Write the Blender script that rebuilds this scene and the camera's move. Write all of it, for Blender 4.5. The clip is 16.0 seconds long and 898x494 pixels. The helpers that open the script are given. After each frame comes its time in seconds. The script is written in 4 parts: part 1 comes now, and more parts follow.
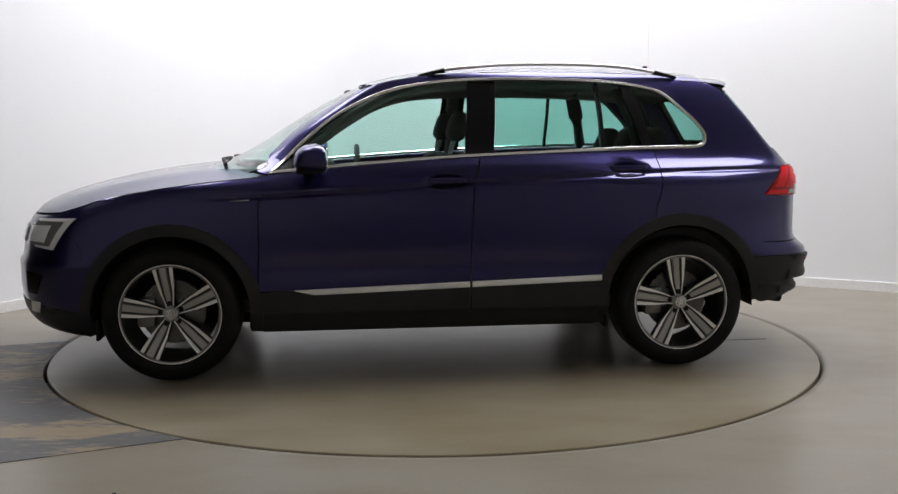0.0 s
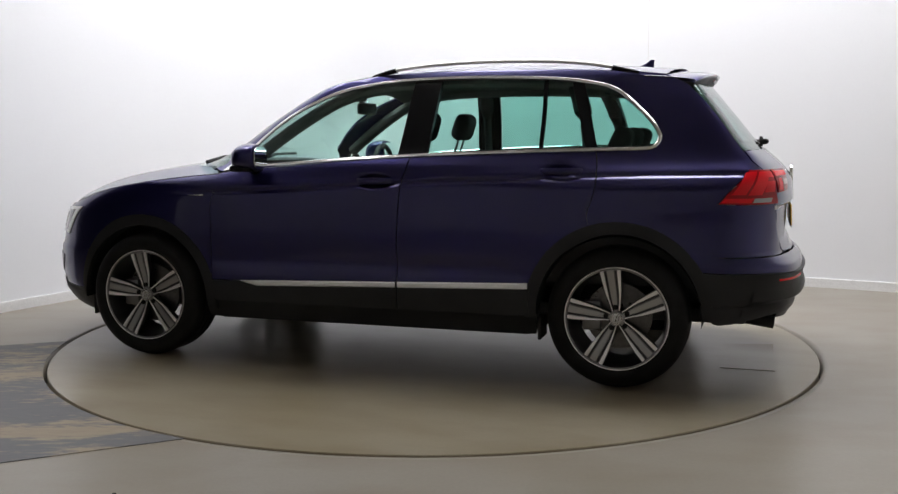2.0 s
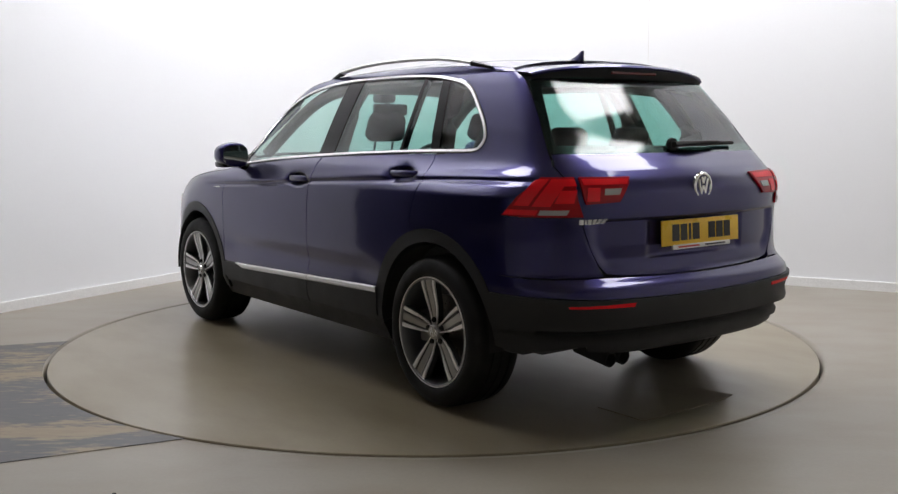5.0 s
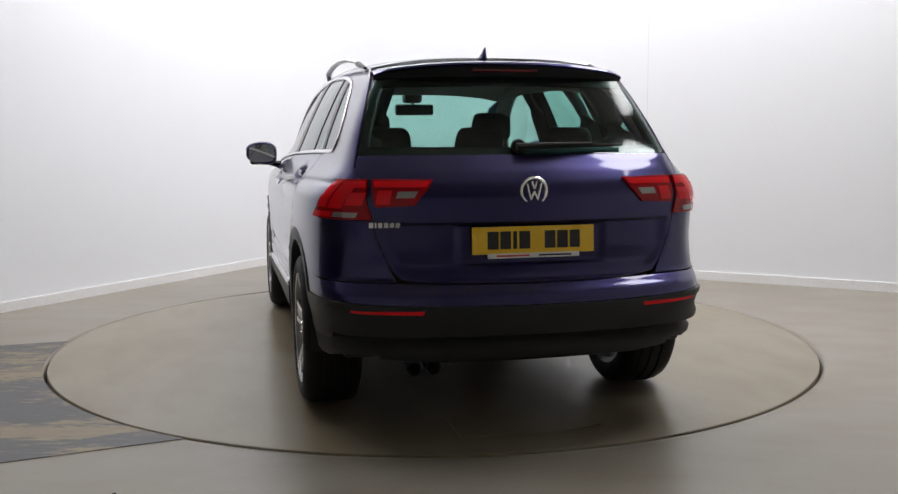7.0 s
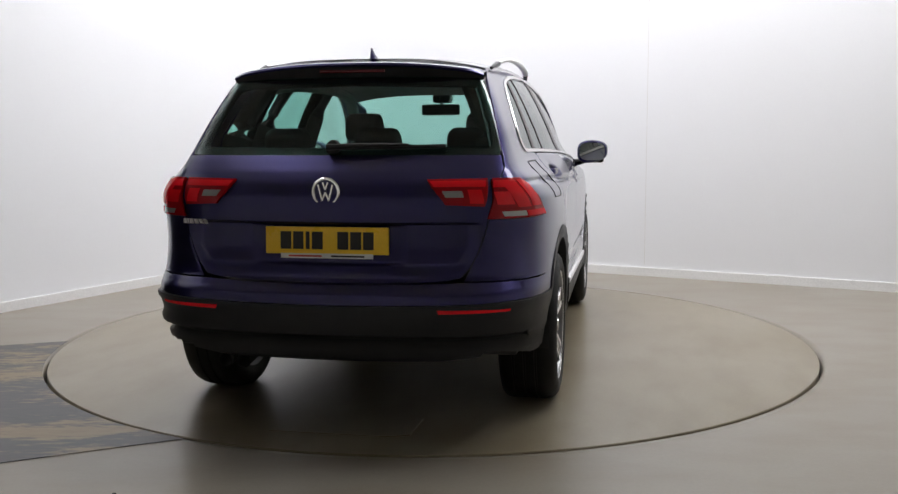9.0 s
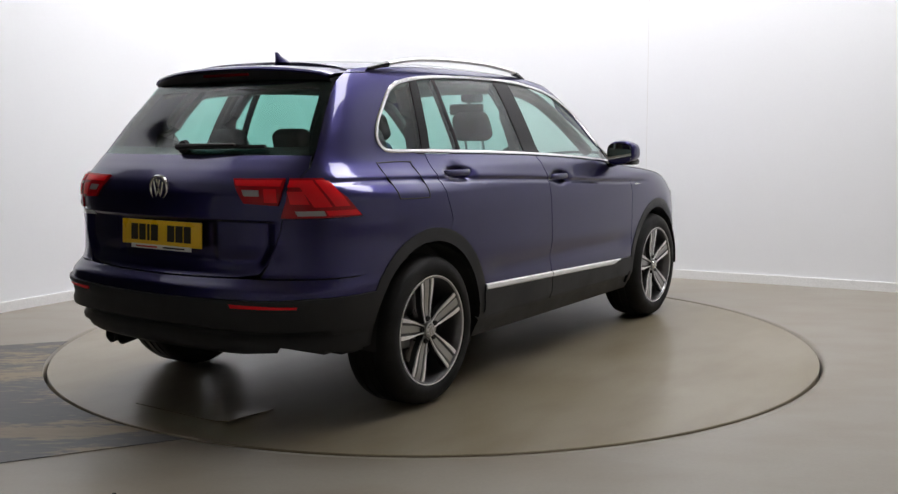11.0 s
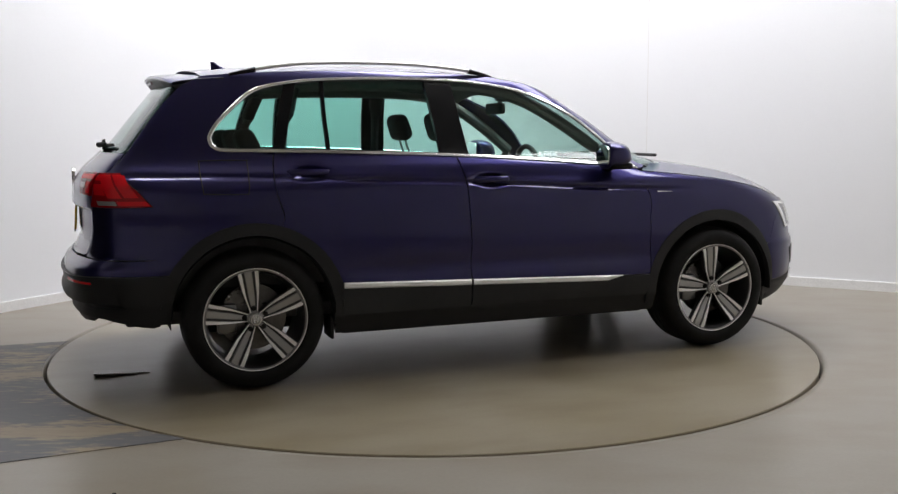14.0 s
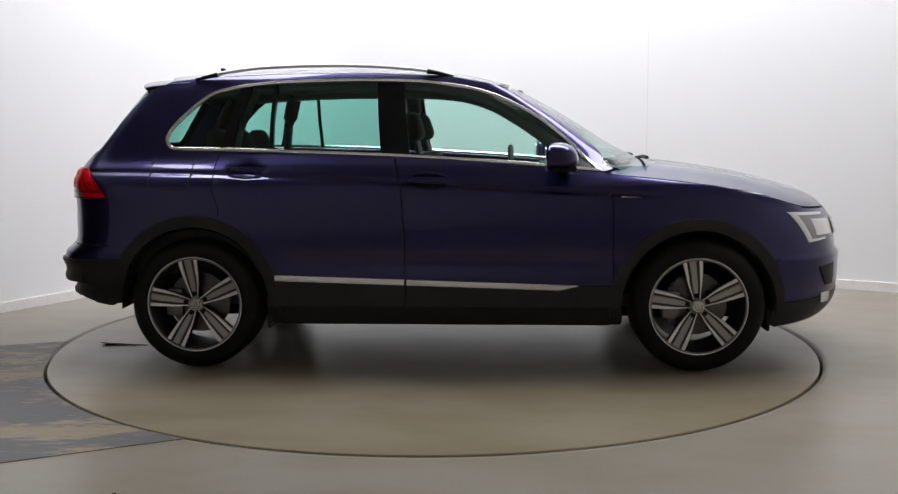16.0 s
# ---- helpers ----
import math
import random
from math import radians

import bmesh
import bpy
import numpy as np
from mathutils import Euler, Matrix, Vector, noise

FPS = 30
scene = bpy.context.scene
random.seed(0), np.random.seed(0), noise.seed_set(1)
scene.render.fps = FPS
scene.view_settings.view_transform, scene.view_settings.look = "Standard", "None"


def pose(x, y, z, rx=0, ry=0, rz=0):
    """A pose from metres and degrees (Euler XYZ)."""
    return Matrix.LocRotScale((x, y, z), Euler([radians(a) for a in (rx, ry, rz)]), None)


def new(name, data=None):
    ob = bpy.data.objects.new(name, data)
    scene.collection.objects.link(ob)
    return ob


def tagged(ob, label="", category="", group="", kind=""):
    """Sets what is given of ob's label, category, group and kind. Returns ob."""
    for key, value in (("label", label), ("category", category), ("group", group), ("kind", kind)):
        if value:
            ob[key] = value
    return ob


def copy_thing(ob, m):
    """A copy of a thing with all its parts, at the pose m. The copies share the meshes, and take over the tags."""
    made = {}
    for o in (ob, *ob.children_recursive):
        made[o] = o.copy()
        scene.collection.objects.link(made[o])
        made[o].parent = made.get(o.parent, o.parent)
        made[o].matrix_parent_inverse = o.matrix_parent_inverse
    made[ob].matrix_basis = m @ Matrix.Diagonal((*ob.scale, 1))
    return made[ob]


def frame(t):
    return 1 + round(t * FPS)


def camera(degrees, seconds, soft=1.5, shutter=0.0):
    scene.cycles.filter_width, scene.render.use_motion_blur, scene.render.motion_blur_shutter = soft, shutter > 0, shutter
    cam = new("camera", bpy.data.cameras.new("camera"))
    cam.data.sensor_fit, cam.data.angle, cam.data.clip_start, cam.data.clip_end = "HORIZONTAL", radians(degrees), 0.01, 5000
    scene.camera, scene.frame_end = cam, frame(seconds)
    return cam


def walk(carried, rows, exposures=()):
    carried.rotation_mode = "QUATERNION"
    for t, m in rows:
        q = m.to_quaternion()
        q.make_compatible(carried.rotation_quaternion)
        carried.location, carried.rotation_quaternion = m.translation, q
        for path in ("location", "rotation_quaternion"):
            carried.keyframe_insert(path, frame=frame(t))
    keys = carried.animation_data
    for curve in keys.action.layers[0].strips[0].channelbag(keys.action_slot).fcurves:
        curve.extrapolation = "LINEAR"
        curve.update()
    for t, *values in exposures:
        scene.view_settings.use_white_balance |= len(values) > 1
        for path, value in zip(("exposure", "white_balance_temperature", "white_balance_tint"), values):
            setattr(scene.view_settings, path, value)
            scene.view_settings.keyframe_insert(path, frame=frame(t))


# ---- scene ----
# ---------- camera: it stands still ----------
cam = camera(49.35, 16.0, soft=1.4)
EYE = pose(0, -5.972, 1.267, 90 - 6.71, 0, -0.84) @ pose(0, 0, 0, 0, 0, -0.27)
walk(cam, [(0.0, EYE), (16.0, EYE)])

# ---------- the turning: degrees of the car's nose from +x ----------
CAR_DX, CAR_DY = 0.102, 0.038


def heading(t):
    return 185.37 - 11.854 * t + 0.0042 * (t - 8) ** 2


# ---------- world, lamps, exposure ----------
world = bpy.data.worlds.new("world")
scene.world = world
world.use_nodes = True
world.node_tree.nodes["Background"].inputs[0].default_value = (0.8, 0.85, 1.0, 1)
world.node_tree.nodes["Background"].inputs[1].default_value = 0.02
scene.view_settings.exposure = 0.0
LIGHT = 12.2


# ---------- small tools ----------
def curve_fn(*pts):
    """Smooth monotone interpolation through (a, b) pairs."""
    xs = [float(p[0]) for p in pts]
    ys = [float(p[1]) for p in pts]
    k = len(xs)
    h = [xs[i + 1] - xs[i] for i in range(k - 1)]
    d = [(ys[i + 1] - ys[i]) / h[i] for i in range(k - 1)]
    m = [d[0]] + [0.0] * (k - 2) + [d[-1]]
    for i in range(1, k - 1):
        if d[i - 1] * d[i] > 0:
            w1, w2 = 2 * h[i] + h[i - 1], h[i] + 2 * h[i - 1]
            m[i] = (w1 + w2) / (w1 / d[i - 1] + w2 / d[i])

    def f(v):
        if v <= xs[0]:
            return ys[0]
        if v >= xs[-1]:
            return ys[-1]
        i = 0
        while v > xs[i + 1]:
            i += 1
        s = (v - xs[i]) / h[i]
        return ((2 * s**3 - 3 * s**2 + 1) * ys[i] + (s**3 - 2 * s**2 + s) * h[i] * m[i]
                + (3 * s**2 - 2 * s**3) * ys[i + 1] + (s**3 - s**2) * h[i] * m[i + 1])
    return f


def smooth_path(pts, n=8, closed=False):
    """Catmull-Rom points through pts."""
    pts = [np.array(p, float) for p in pts]
    k = len(pts)
    out = []
    for i in range(k if closed else k - 1):
        if closed:
            a, b, c, d = (pts[(i + j) % k] for j in (-1, 0, 1, 2))
        else:
            a, b, c, d = pts[max(i - 1, 0)], pts[i], pts[i + 1], pts[min(i + 2, k - 1)]
        for s in np.arange(n) / n:
            out.append(0.5 * (2 * b + (c - a) * s + (2 * a - 5 * b + 4 * c - d) * s**2 + (3 * b - a - 3 * c + d) * s**3))
    if not closed:
        out.append(pts[-1])
    return out


def finish(bm, name, material, parent=None, label="", smooth=True):
    bmesh.ops.recalc_face_normals(bm, faces=bm.faces[:])
    return link(bm, name, material, parent, label, smooth)


def link(bm, name, material, parent=None, label="", smooth=True, angle=35):
    me = bpy.data.meshes.new(name)
    for f in bm.faces:
        f.smooth = smooth
    if smooth:
        for e in bm.edges:
            if len(e.link_faces) == 2 and e.calc_face_angle(0) > radians(angle):
                e.smooth = False
    bm.to_mesh(me)
    bm.free()
    me.materials.append(material)
    ob = new(name, me)
    if parent:
        ob.parent = parent
    if label:
        ob["label"] = label
    return ob


def part(name, bm, material, parent, label=""):
    return finish(bm, name, material, parent, label)


def add_box(bm, x0, x1, y0, y1, z0, z1, bevel=0.0, m=None, seg=2):
    v = [bm.verts.new((x, y, z)) for x in (x0, x1) for y in (y0, y1) for z in (z0, z1)]
    fs = [bm.faces.new([v[i] for i in q]) for q in ((0, 1, 3, 2), (4, 6, 7, 5), (0, 4, 5, 1), (2, 3, 7, 6), (0, 2, 6, 4), (1, 5, 7, 3))]
    vs = list(v)
    if bevel:
        es = list({e for f in fs for e in f.edges})
        r = bmesh.ops.bevel(bm, geom=es, offset=bevel, segments=seg, affect="EDGES", profile=0.5)
        vs = list({w for f in r["faces"] for w in f.verts} | {w for w in v if w.is_valid})
    if m is not None:
        bmesh.ops.transform(bm, matrix=m, verts=vs)
    return vs


def add_lathe(bm, prof, n=48, m=None, closed=False):
    """Turns (radius, along) pairs about the y axis."""
    rings = []
    for r, a in prof:
        if r < 1e-5:
            rings.append([bm.verts.new((0, a, 0))])
        else:
            rings.append([bm.verts.new((r * math.cos(2 * math.pi * i / n), a, r * math.sin(2 * math.pi * i / n))) for i in range(n)])
    pairs = list(zip(rings, rings[1:])) + ([(rings[-1], rings[0])] if closed else [])
    for p, q in pairs:
        for i in range(n):
            j = (i + 1) % n
            if len(p) == 1 and len(q) == 1:
                continue
            if len(p) == 1:
                bm.faces.new((p[0], q[i], q[j]))
            elif len(q) == 1:
                bm.faces.new((p[i], q[0], p[j]))
            else:
                bm.faces.new((p[i], q[i], q[j], p[j]))
    vs = [v for r in rings for v in r]
    if m is not None:
        bmesh.ops.transform(bm, matrix=m, verts=vs)
    return vs


def add_tube(bm, pts, radius, n=8, flat=1.0):
    """A tube along pts, its ends closed."""
    pts = [Vector(p) for p in pts]
    rings = []
    for i, p in enumerate(pts):
        d = (pts[min(i + 1, len(pts) - 1)] - pts[max(i - 1, 0)]).normalized()
        ref = Vector((0, 0, 1)) if abs(d.z) < 0.9 else Vector((1, 0, 0))
        a = d.cross(ref).normalized()
        b = a.cross(d)
        r = radius(i / (len(pts) - 1)) if callable(radius) else radius
        rings.append([bm.verts.new(p + a * r * math.cos(2 * math.pi * k / n) + b * r * flat * math.sin(2 * math.pi * k / n)) for k in range(n)])
    for p, q in zip(rings, rings[1:]):
        for k in range(n):
            bm.faces.new((p[k], p[(k + 1) % n], q[(k + 1) % n], q[k]))
    bm.faces.new(rings[0][::-1])
    bm.faces.new(rings[-1])


def add_prism(bm, outline, z0, z1):
    lo = [bm.verts.new((x, y, z0)) for x, y in outline]
    hi = [bm.verts.new((x, y, z1)) for x, y in outline]
    bm.faces.new(lo[::-1])
    bm.faces.new(hi)
    n = len(lo)
    for i in range(n):
        bm.faces.new((lo[i], lo[(i + 1) % n], hi[(i + 1) % n], hi[i]))
    return lo + hi


# ---------- materials ----------
def material(name, color, rough=0.5, metal=0.0, coat=0.0, **extra):
    mat = bpy.data.materials.new(name)
    mat.use_nodes = True
    b = mat.node_tree.nodes["Principled BSDF"]
    b.inputs["Base Color"].default_value = (*color, 1)
    b.inputs["Roughness"].default_value = rough
    b.inputs["Metallic"].default_value = metal
    b.inputs["Coat Weight"].default_value = coat
    b.inputs["Coat Roughness"].default_value = 0.03
    for key, value in extra.items():
        b.inputs[key.replace("_", " ")].default_value = value
    return mat


def nodes_of(mat):
    nt = mat.node_tree
    return nt, nt.nodes, nt.links, nt.nodes["Principled BSDF"]


def noise_tex(nt, scale, detail=4, rough=0.55, stretch=None, coord="Object", turn=0.0):
    tc = nt.nodes.new("ShaderNodeTexCoord")
    mp = nt.nodes.new("ShaderNodeMapping")
    nz = nt.nodes.new("ShaderNodeTexNoise")
    nz.inputs["Scale"].default_value = scale
    nz.inputs["Detail"].default_value = detail
    nz.inputs["Roughness"].default_value = rough
    mp.inputs["Rotation"].default_value = (0, 0, radians(turn))
    if stretch:
        mp.inputs["Scale"].default_value = stretch
    nt.links.new(tc.outputs[coord], mp.inputs[0])
    nt.links.new(mp.outputs[0], nz.inputs["Vector"])
    return nz


def ramp(nt, src, *stops):
    r = nt.nodes.new("ShaderNodeValToRGB")
    e = r.color_ramp.elements
    while len(e) < len(stops):
        e.new(0.5)
    for el, (pos, col) in zip(e, stops):
        el.position = pos
        el.color = (*col, 1) if len(col) == 3 else col
    nt.links.new(src, r.inputs[0])
    return r


def mix_color(nt, fac, a, b, blend="MIX"):
    m = nt.nodes.new("ShaderNodeMix")
    m.data_type = "RGBA"
    m.blend_type = blend
    for sock, v in ((0, fac), (6, a), (7, b)):
        if hasattr(v, "links"):
            nt.links.new(v, m.inputs[sock])
        elif isinstance(v, (int, float)):
            m.inputs[sock].default_value = v
        else:
            m.inputs[sock].default_value = (*v, 1)
    return m.outputs[2]


def bump(nt, src, strength, distance=0.01):
    b = nt.nodes.new("ShaderNodeBump")
    b.inputs["Strength"].default_value = strength
    b.inputs["Distance"].default_value = distance
    nt.links.new(src, b.inputs["Height"])
    nt.links.new(b.outputs[0], nt.nodes["Principled BSDF"].inputs["Normal"])


def mottled(name, a, b, scale, rough, fine=120, bump_strength=0.1, rough_spread=0.15, grain_low=0.9, **kw):
    """Two tones in large soft patches, with fine grain in colour and relief."""
    mat = material(name, a, rough, **kw)
    nt, nd, ln, bs = nodes_of(mat)
    big, small = noise_tex(nt, scale, 5), noise_tex(nt, fine, 2)
    col = mix_color(nt, ramp(nt, big.outputs["Fac"], (0.32, (0, 0, 0)), (0.68, (1, 1, 1))).outputs[0], a, b)
    grain = ramp(nt, small.outputs["Fac"], (0.3, (grain_low,) * 3), (0.7, (1.0,) * 3))
    ln.new(mix_color(nt, 1.0, col, grain.outputs[0], "MULTIPLY"), bs.inputs["Base Color"])
    rr = ramp(nt, big.outputs["Fac"], (0.3, (max(rough - rough_spread, 0.02),) * 3), (0.7, (min(rough + rough_spread, 1),) * 3))
    ln.new(rr.outputs[0], bs.inputs["Roughness"])
    if bump_strength:
        bump(nt, small.outputs["Fac"], bump_strength, 0.002)
    return mat


M_WALL = mottled("wall_paint", (0.775, 0.785, 0.81), (0.755, 0.765, 0.79), 0.7, 0.6, 60, 0.0, 0.1, 0.99)
M_SKIRT = mottled("white_gloss_paint", (0.80, 0.80, 0.80), (0.74, 0.74, 0.73), 2.0, 0.4, 80, 0.03)


def floor_material(name, a, b, stain, rough):
    """Worn resin: two tones in patches, brown smears and fine grain."""
    mat = material(name, a, rough)
    nt, nd, ln, bs = nodes_of(mat)
    big, smear = noise_tex(nt, 0.9, 4, 0.5), noise_tex(nt, 1.9, 3, 0.5, (1.0, 2.2, 1.0), turn=25)
    fine = noise_tex(nt, 60, 2)
    col = mix_color(nt, ramp(nt, big.outputs["Fac"], (0.32, (0, 0, 0)), (0.68, (1, 1, 1))).outputs[0], a, b)
    col = mix_color(nt, ramp(nt, smear.outputs["Fac"], (0.42, (0, 0, 0)), (0.78, (0.7,) * 3)).outputs[0], col, stain)
    grain = ramp(nt, fine.outputs["Fac"], (0.3, (0.93,) * 3), (0.7, (1.0,) * 3))
    ln.new(mix_color(nt, 1.0, col, grain.outputs[0], "MULTIPLY"), bs.inputs["Base Color"])
    return mat


M_FLOOR = floor_material("resin_floor", (0.232, 0.214, 0.182), (0.198, 0.176, 0.140), (0.170, 0.140, 0.098), 0.33)
M_TABLE = floor_material("turntable_paint", (0.232, 0.206, 0.154), (0.180, 0.151, 0.096), (0.138, 0.108, 0.060), 0.28)
M_JOINT = mottled("joint_filler", (0.66, 0.65, 0.64), (0.70, 0.69, 0.68), 3.0, 0.7, 60, 0.05)
M_PIT = material("pit_dark", (0.015, 0.014, 0.013), 0.9)
M_CEIL = mottled("ceiling_paint", (0.54, 0.51, 0.45), (0.50, 0.47, 0.41), 1.0, 0.8, 60, 0.05)
# near black: the gloom of the unlit recess is put into its colour
M_DARKROOM = mottled("dark_recess_tone", (0.05, 0.05, 0.052), (0.04, 0.04, 0.042), 1.0, 0.8, 60, 0.05)
M_DARKWALL = mottled("grey_wall_paint", (0.70, 0.69, 0.66), (0.66, 0.65, 0.62), 1.0, 0.8, 60, 0.05)


def worn_sheet_material():
    mat = material("worn_grey_sheet", (0.1, 0.1, 0.1), 0.5)
    nt, nd, ln, bs = nodes_of(mat)
    big = noise_tex(nt, 1.3, 6, 0.62, (1.0, 3.2, 1.0), turn=-20)
    fine = noise_tex(nt, 9, 5, 0.65, (1.0, 4.0, 1.0), turn=-20)
    grey = mix_color(nt, fine.outputs["Fac"], (0.040, 0.041, 0.046), (0.085, 0.084, 0.084))
    tan = mix_color(nt, fine.outputs["Fac"], (0.13, 0.098, 0.052), (0.25, 0.205, 0.135))
    add = nt.nodes.new("ShaderNodeMath")
    add.operation = "MULTIPLY_ADD"
    add.inputs[1].default_value = 0.45
    ln.new(fine.outputs["Fac"], add.inputs[0])
    ln.new(big.outputs["Fac"], add.inputs[2])
    f = ramp(nt, add.outputs[0], (0.71, (0, 0, 0)), (0.80, (1, 1, 1)))
    ln.new(mix_color(nt, f.outputs[0], grey, tan), bs.inputs["Base Color"])
    bump(nt, fine.outputs["Fac"], 0.15, 0.003)
    return mat


M_SHEET = worn_sheet_material()


def light_material(name, color, strength):
    mat = bpy.data.materials.new(name)
    mat.use_nodes = True
    nt = mat.node_tree
    nt.nodes.remove(nt.nodes["Principled BSDF"])
    em = nt.nodes.new("ShaderNodeEmission")
    em.inputs[0].default_value = (*color, 1)
    em.inputs[1].default_value = strength
    nt.links.new(em.outputs[0], nt.nodes["Material Output"].inputs[0])
    return mat


# ---------- the studio room ----------
TABLE_R = 2.237
CORNER = np.array([-1.177, 4.178])
ALONG_L = np.array([-0.513, -0.858])   # from the rounded corner along the one wall
ALONG_R = np.array([0.878, -0.478])    # and along the other
ROOM_L, ROOM_R, ROOM_H, COVE = 11.5, 10.0, 5.4, 0.62


DOOR_0, DOOR_1, DOOR_H = 4.6, 9.6, 3.2   # drive-in opening beside the worn sheet
N_L = np.array([0.858, -0.513])


def wall_path(off):
    """The two walls and their rounded corner in plan, moved off metres into the room."""
    n_l = N_L
    n_r = np.array([-0.478, -0.878])
    a, b = CORNER + ALONG_L * DOOR_0, CORNER + ALONG_L * COVE
    c, d = CORNER + ALONG_R * COVE, CORNER + ALONG_R * ROOM_R
    pts = [a + n_l * off, b + n_l * off]
    for s in np.linspace(0, 1, 13)[1:-1]:
        q = (1 - s) ** 2 * b + 2 * s * (1 - s) * CORNER + s**2 * c
        n = (1 - s) * n_l + s * n_r
        pts.append(q + n / np.linalg.norm(n) * off)
    return pts + [c + n_r * off, d + n_r * off]


def strip_wall(name, front, back, z0, z1, mat, cap=0.0):
    bm = bmesh.new()
    add_prism(bm, [tuple(p) for p in front] + [tuple(p) for p in back[::-1]], z0, z1)
    bmesh.ops.triangulate(bm, faces=[f for f in bm.faces if len(f.verts) > 4])
    ob = finish(bm, name, mat)
    return tagged(ob, kind="structure")


def build_room():
    strip_wall("wall_back", wall_path(0), wall_path(-0.15), -0.1, ROOM_H, M_WALL)["label"] = "white painted studio wall with a rounded corner"
    strip_wall("baseboard", wall_path(0.014), wall_path(0.0005), 0, 0.066, M_SKIRT)["label"] = "low white painted skirting along the studio wall"
    strip_wall("trim", wall_path(0.0135), wall_path(0.0005), 0.066, 0.074, M_SKIRT)["label"] = "thin white rounded top edge of the skirting"
    spot = lambda u, off: CORNER + ALONG_L * u + N_L * off
    strip_wall("wall_left", [spot(ROOM_L, 0), spot(DOOR_1, 0)], [spot(ROOM_L, -0.15), spot(DOOR_1, -0.15)], -0.1, ROOM_H, M_WALL)["label"] = "white painted wall beyond the opening"
    strip_wall("wall_lintel", [spot(DOOR_1, 0), spot(DOOR_0, 0)], [spot(DOOR_1, -0.15), spot(DOOR_0, -0.15)], DOOR_H, ROOM_H, M_WALL)["label"] = "white painted wall over the drive-in opening"
    # unseen dark enclosure, added so the car's paint reflects dark on this side
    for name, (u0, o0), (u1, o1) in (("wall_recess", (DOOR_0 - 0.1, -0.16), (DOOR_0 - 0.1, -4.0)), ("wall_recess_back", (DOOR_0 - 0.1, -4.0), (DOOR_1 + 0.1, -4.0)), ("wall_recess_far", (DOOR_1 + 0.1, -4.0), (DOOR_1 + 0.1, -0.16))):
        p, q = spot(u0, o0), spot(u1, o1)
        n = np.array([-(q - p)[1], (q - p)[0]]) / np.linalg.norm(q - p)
        strip_wall(name, [p, q], [p - n * 0.1, q - n * 0.1], -0.1, DOOR_H + 0.1, M_DARKROOM)["label"] = "unseen wall behind the opening, near black for dark reflections"
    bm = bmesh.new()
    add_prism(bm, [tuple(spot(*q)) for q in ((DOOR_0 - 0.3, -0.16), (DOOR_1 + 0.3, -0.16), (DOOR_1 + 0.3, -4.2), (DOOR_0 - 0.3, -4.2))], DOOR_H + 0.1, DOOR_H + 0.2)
    tagged(finish(bm, "ceiling_recess", M_DARKROOM), "unseen ceiling behind the opening, near black for dark reflections", kind="structure")
    pa, pd = CORNER + ALONG_L * ROOM_L, CORNER + ALONG_R * ROOM_R
    pe = pa + ALONG_R * ROOM_R
    for name, p, q in (("wall_south", pa, pe), ("wall_east", pe, pd)):
        n = np.array([-(q - p)[1], (q - p)[0]]) / np.linalg.norm(q - p)
        strip_wall(name, [p, q], [p - n * 0.15, q - n * 0.15], -0.1, ROOM_H, M_DARKWALL)["label"] = "plain grey wall behind the camera"
    bm = bmesh.new()
    add_prism(bm, [tuple(p) for p in (pa, pe, pd, CORNER)], ROOM_H, ROOM_H + 0.15)
    tagged(finish(bm, "ceiling", M_CEIL), "plain grey painted studio ceiling", kind="structure")
    # floor with the round opening of the turntable
    bm = bmesh.new()
    n, r_in = 180, TABLE_R + 0.020
    ring = lambda r, z: [bm.verts.new((r * math.cos(2 * math.pi * i / n), r * math.sin(2 * math.pi * i / n), z)) for i in range(n)]
    rings = [ring(18, 0), ring(6, 0), ring(r_in + 0.03, 0), ring(r_in, -0.002), ring(r_in, -0.12)]
    for p, q in zip(rings, rings[1:]):
        for i in range(n):
            bm.faces.new((p[i], p[(i + 1) % n], q[(i + 1) % n], q[i]))
    tagged(link(bm, "floor", M_FLOOR), "beige grey resin studio floor, slightly shiny and stained", kind="structure")
    bm = bmesh.new()
    add_lathe(bm, [(0, -0.12), (r_in + 0.02, -0.12)], 90, pose(0, 0, 0, 90))
    tagged(link(bm, "pit_floor", M_PIT), "dark bottom of the turntable pit", kind="structure")
    # worn sheet let into the floor beside the turntable
    a0, a1 = math.radians(181.1), math.radians(242.3)
    r = TABLE_R + 0.022
    arc = [(r * math.cos(a), r * math.sin(a)) for a in np.linspace(a0, a1, 40)]
    out = [(arc[-1][0] - 3.0 * 0.914, arc[-1][1] - 3.0 * 0.405), (arc[0][0] - 2.2 * 0.957, arc[0][1] - 2.2 * 0.288)]
    bm = bmesh.new()
    add_prism(bm, arc + out, 0.0005, 0.003)
    bmesh.ops.triangulate(bm, faces=[f for f in bm.faces if len(f.verts) > 4])
    tagged(finish(bm, "floor_sheet", M_SHEET, smooth=False), "dark grey worn floor sheet with tan scuffed patches", "floor sheet")
    # faint upright joint between two wall boards
    p = CORNER + ALONG_R * 3.44
    n_r = np.array([-0.478, -0.878])
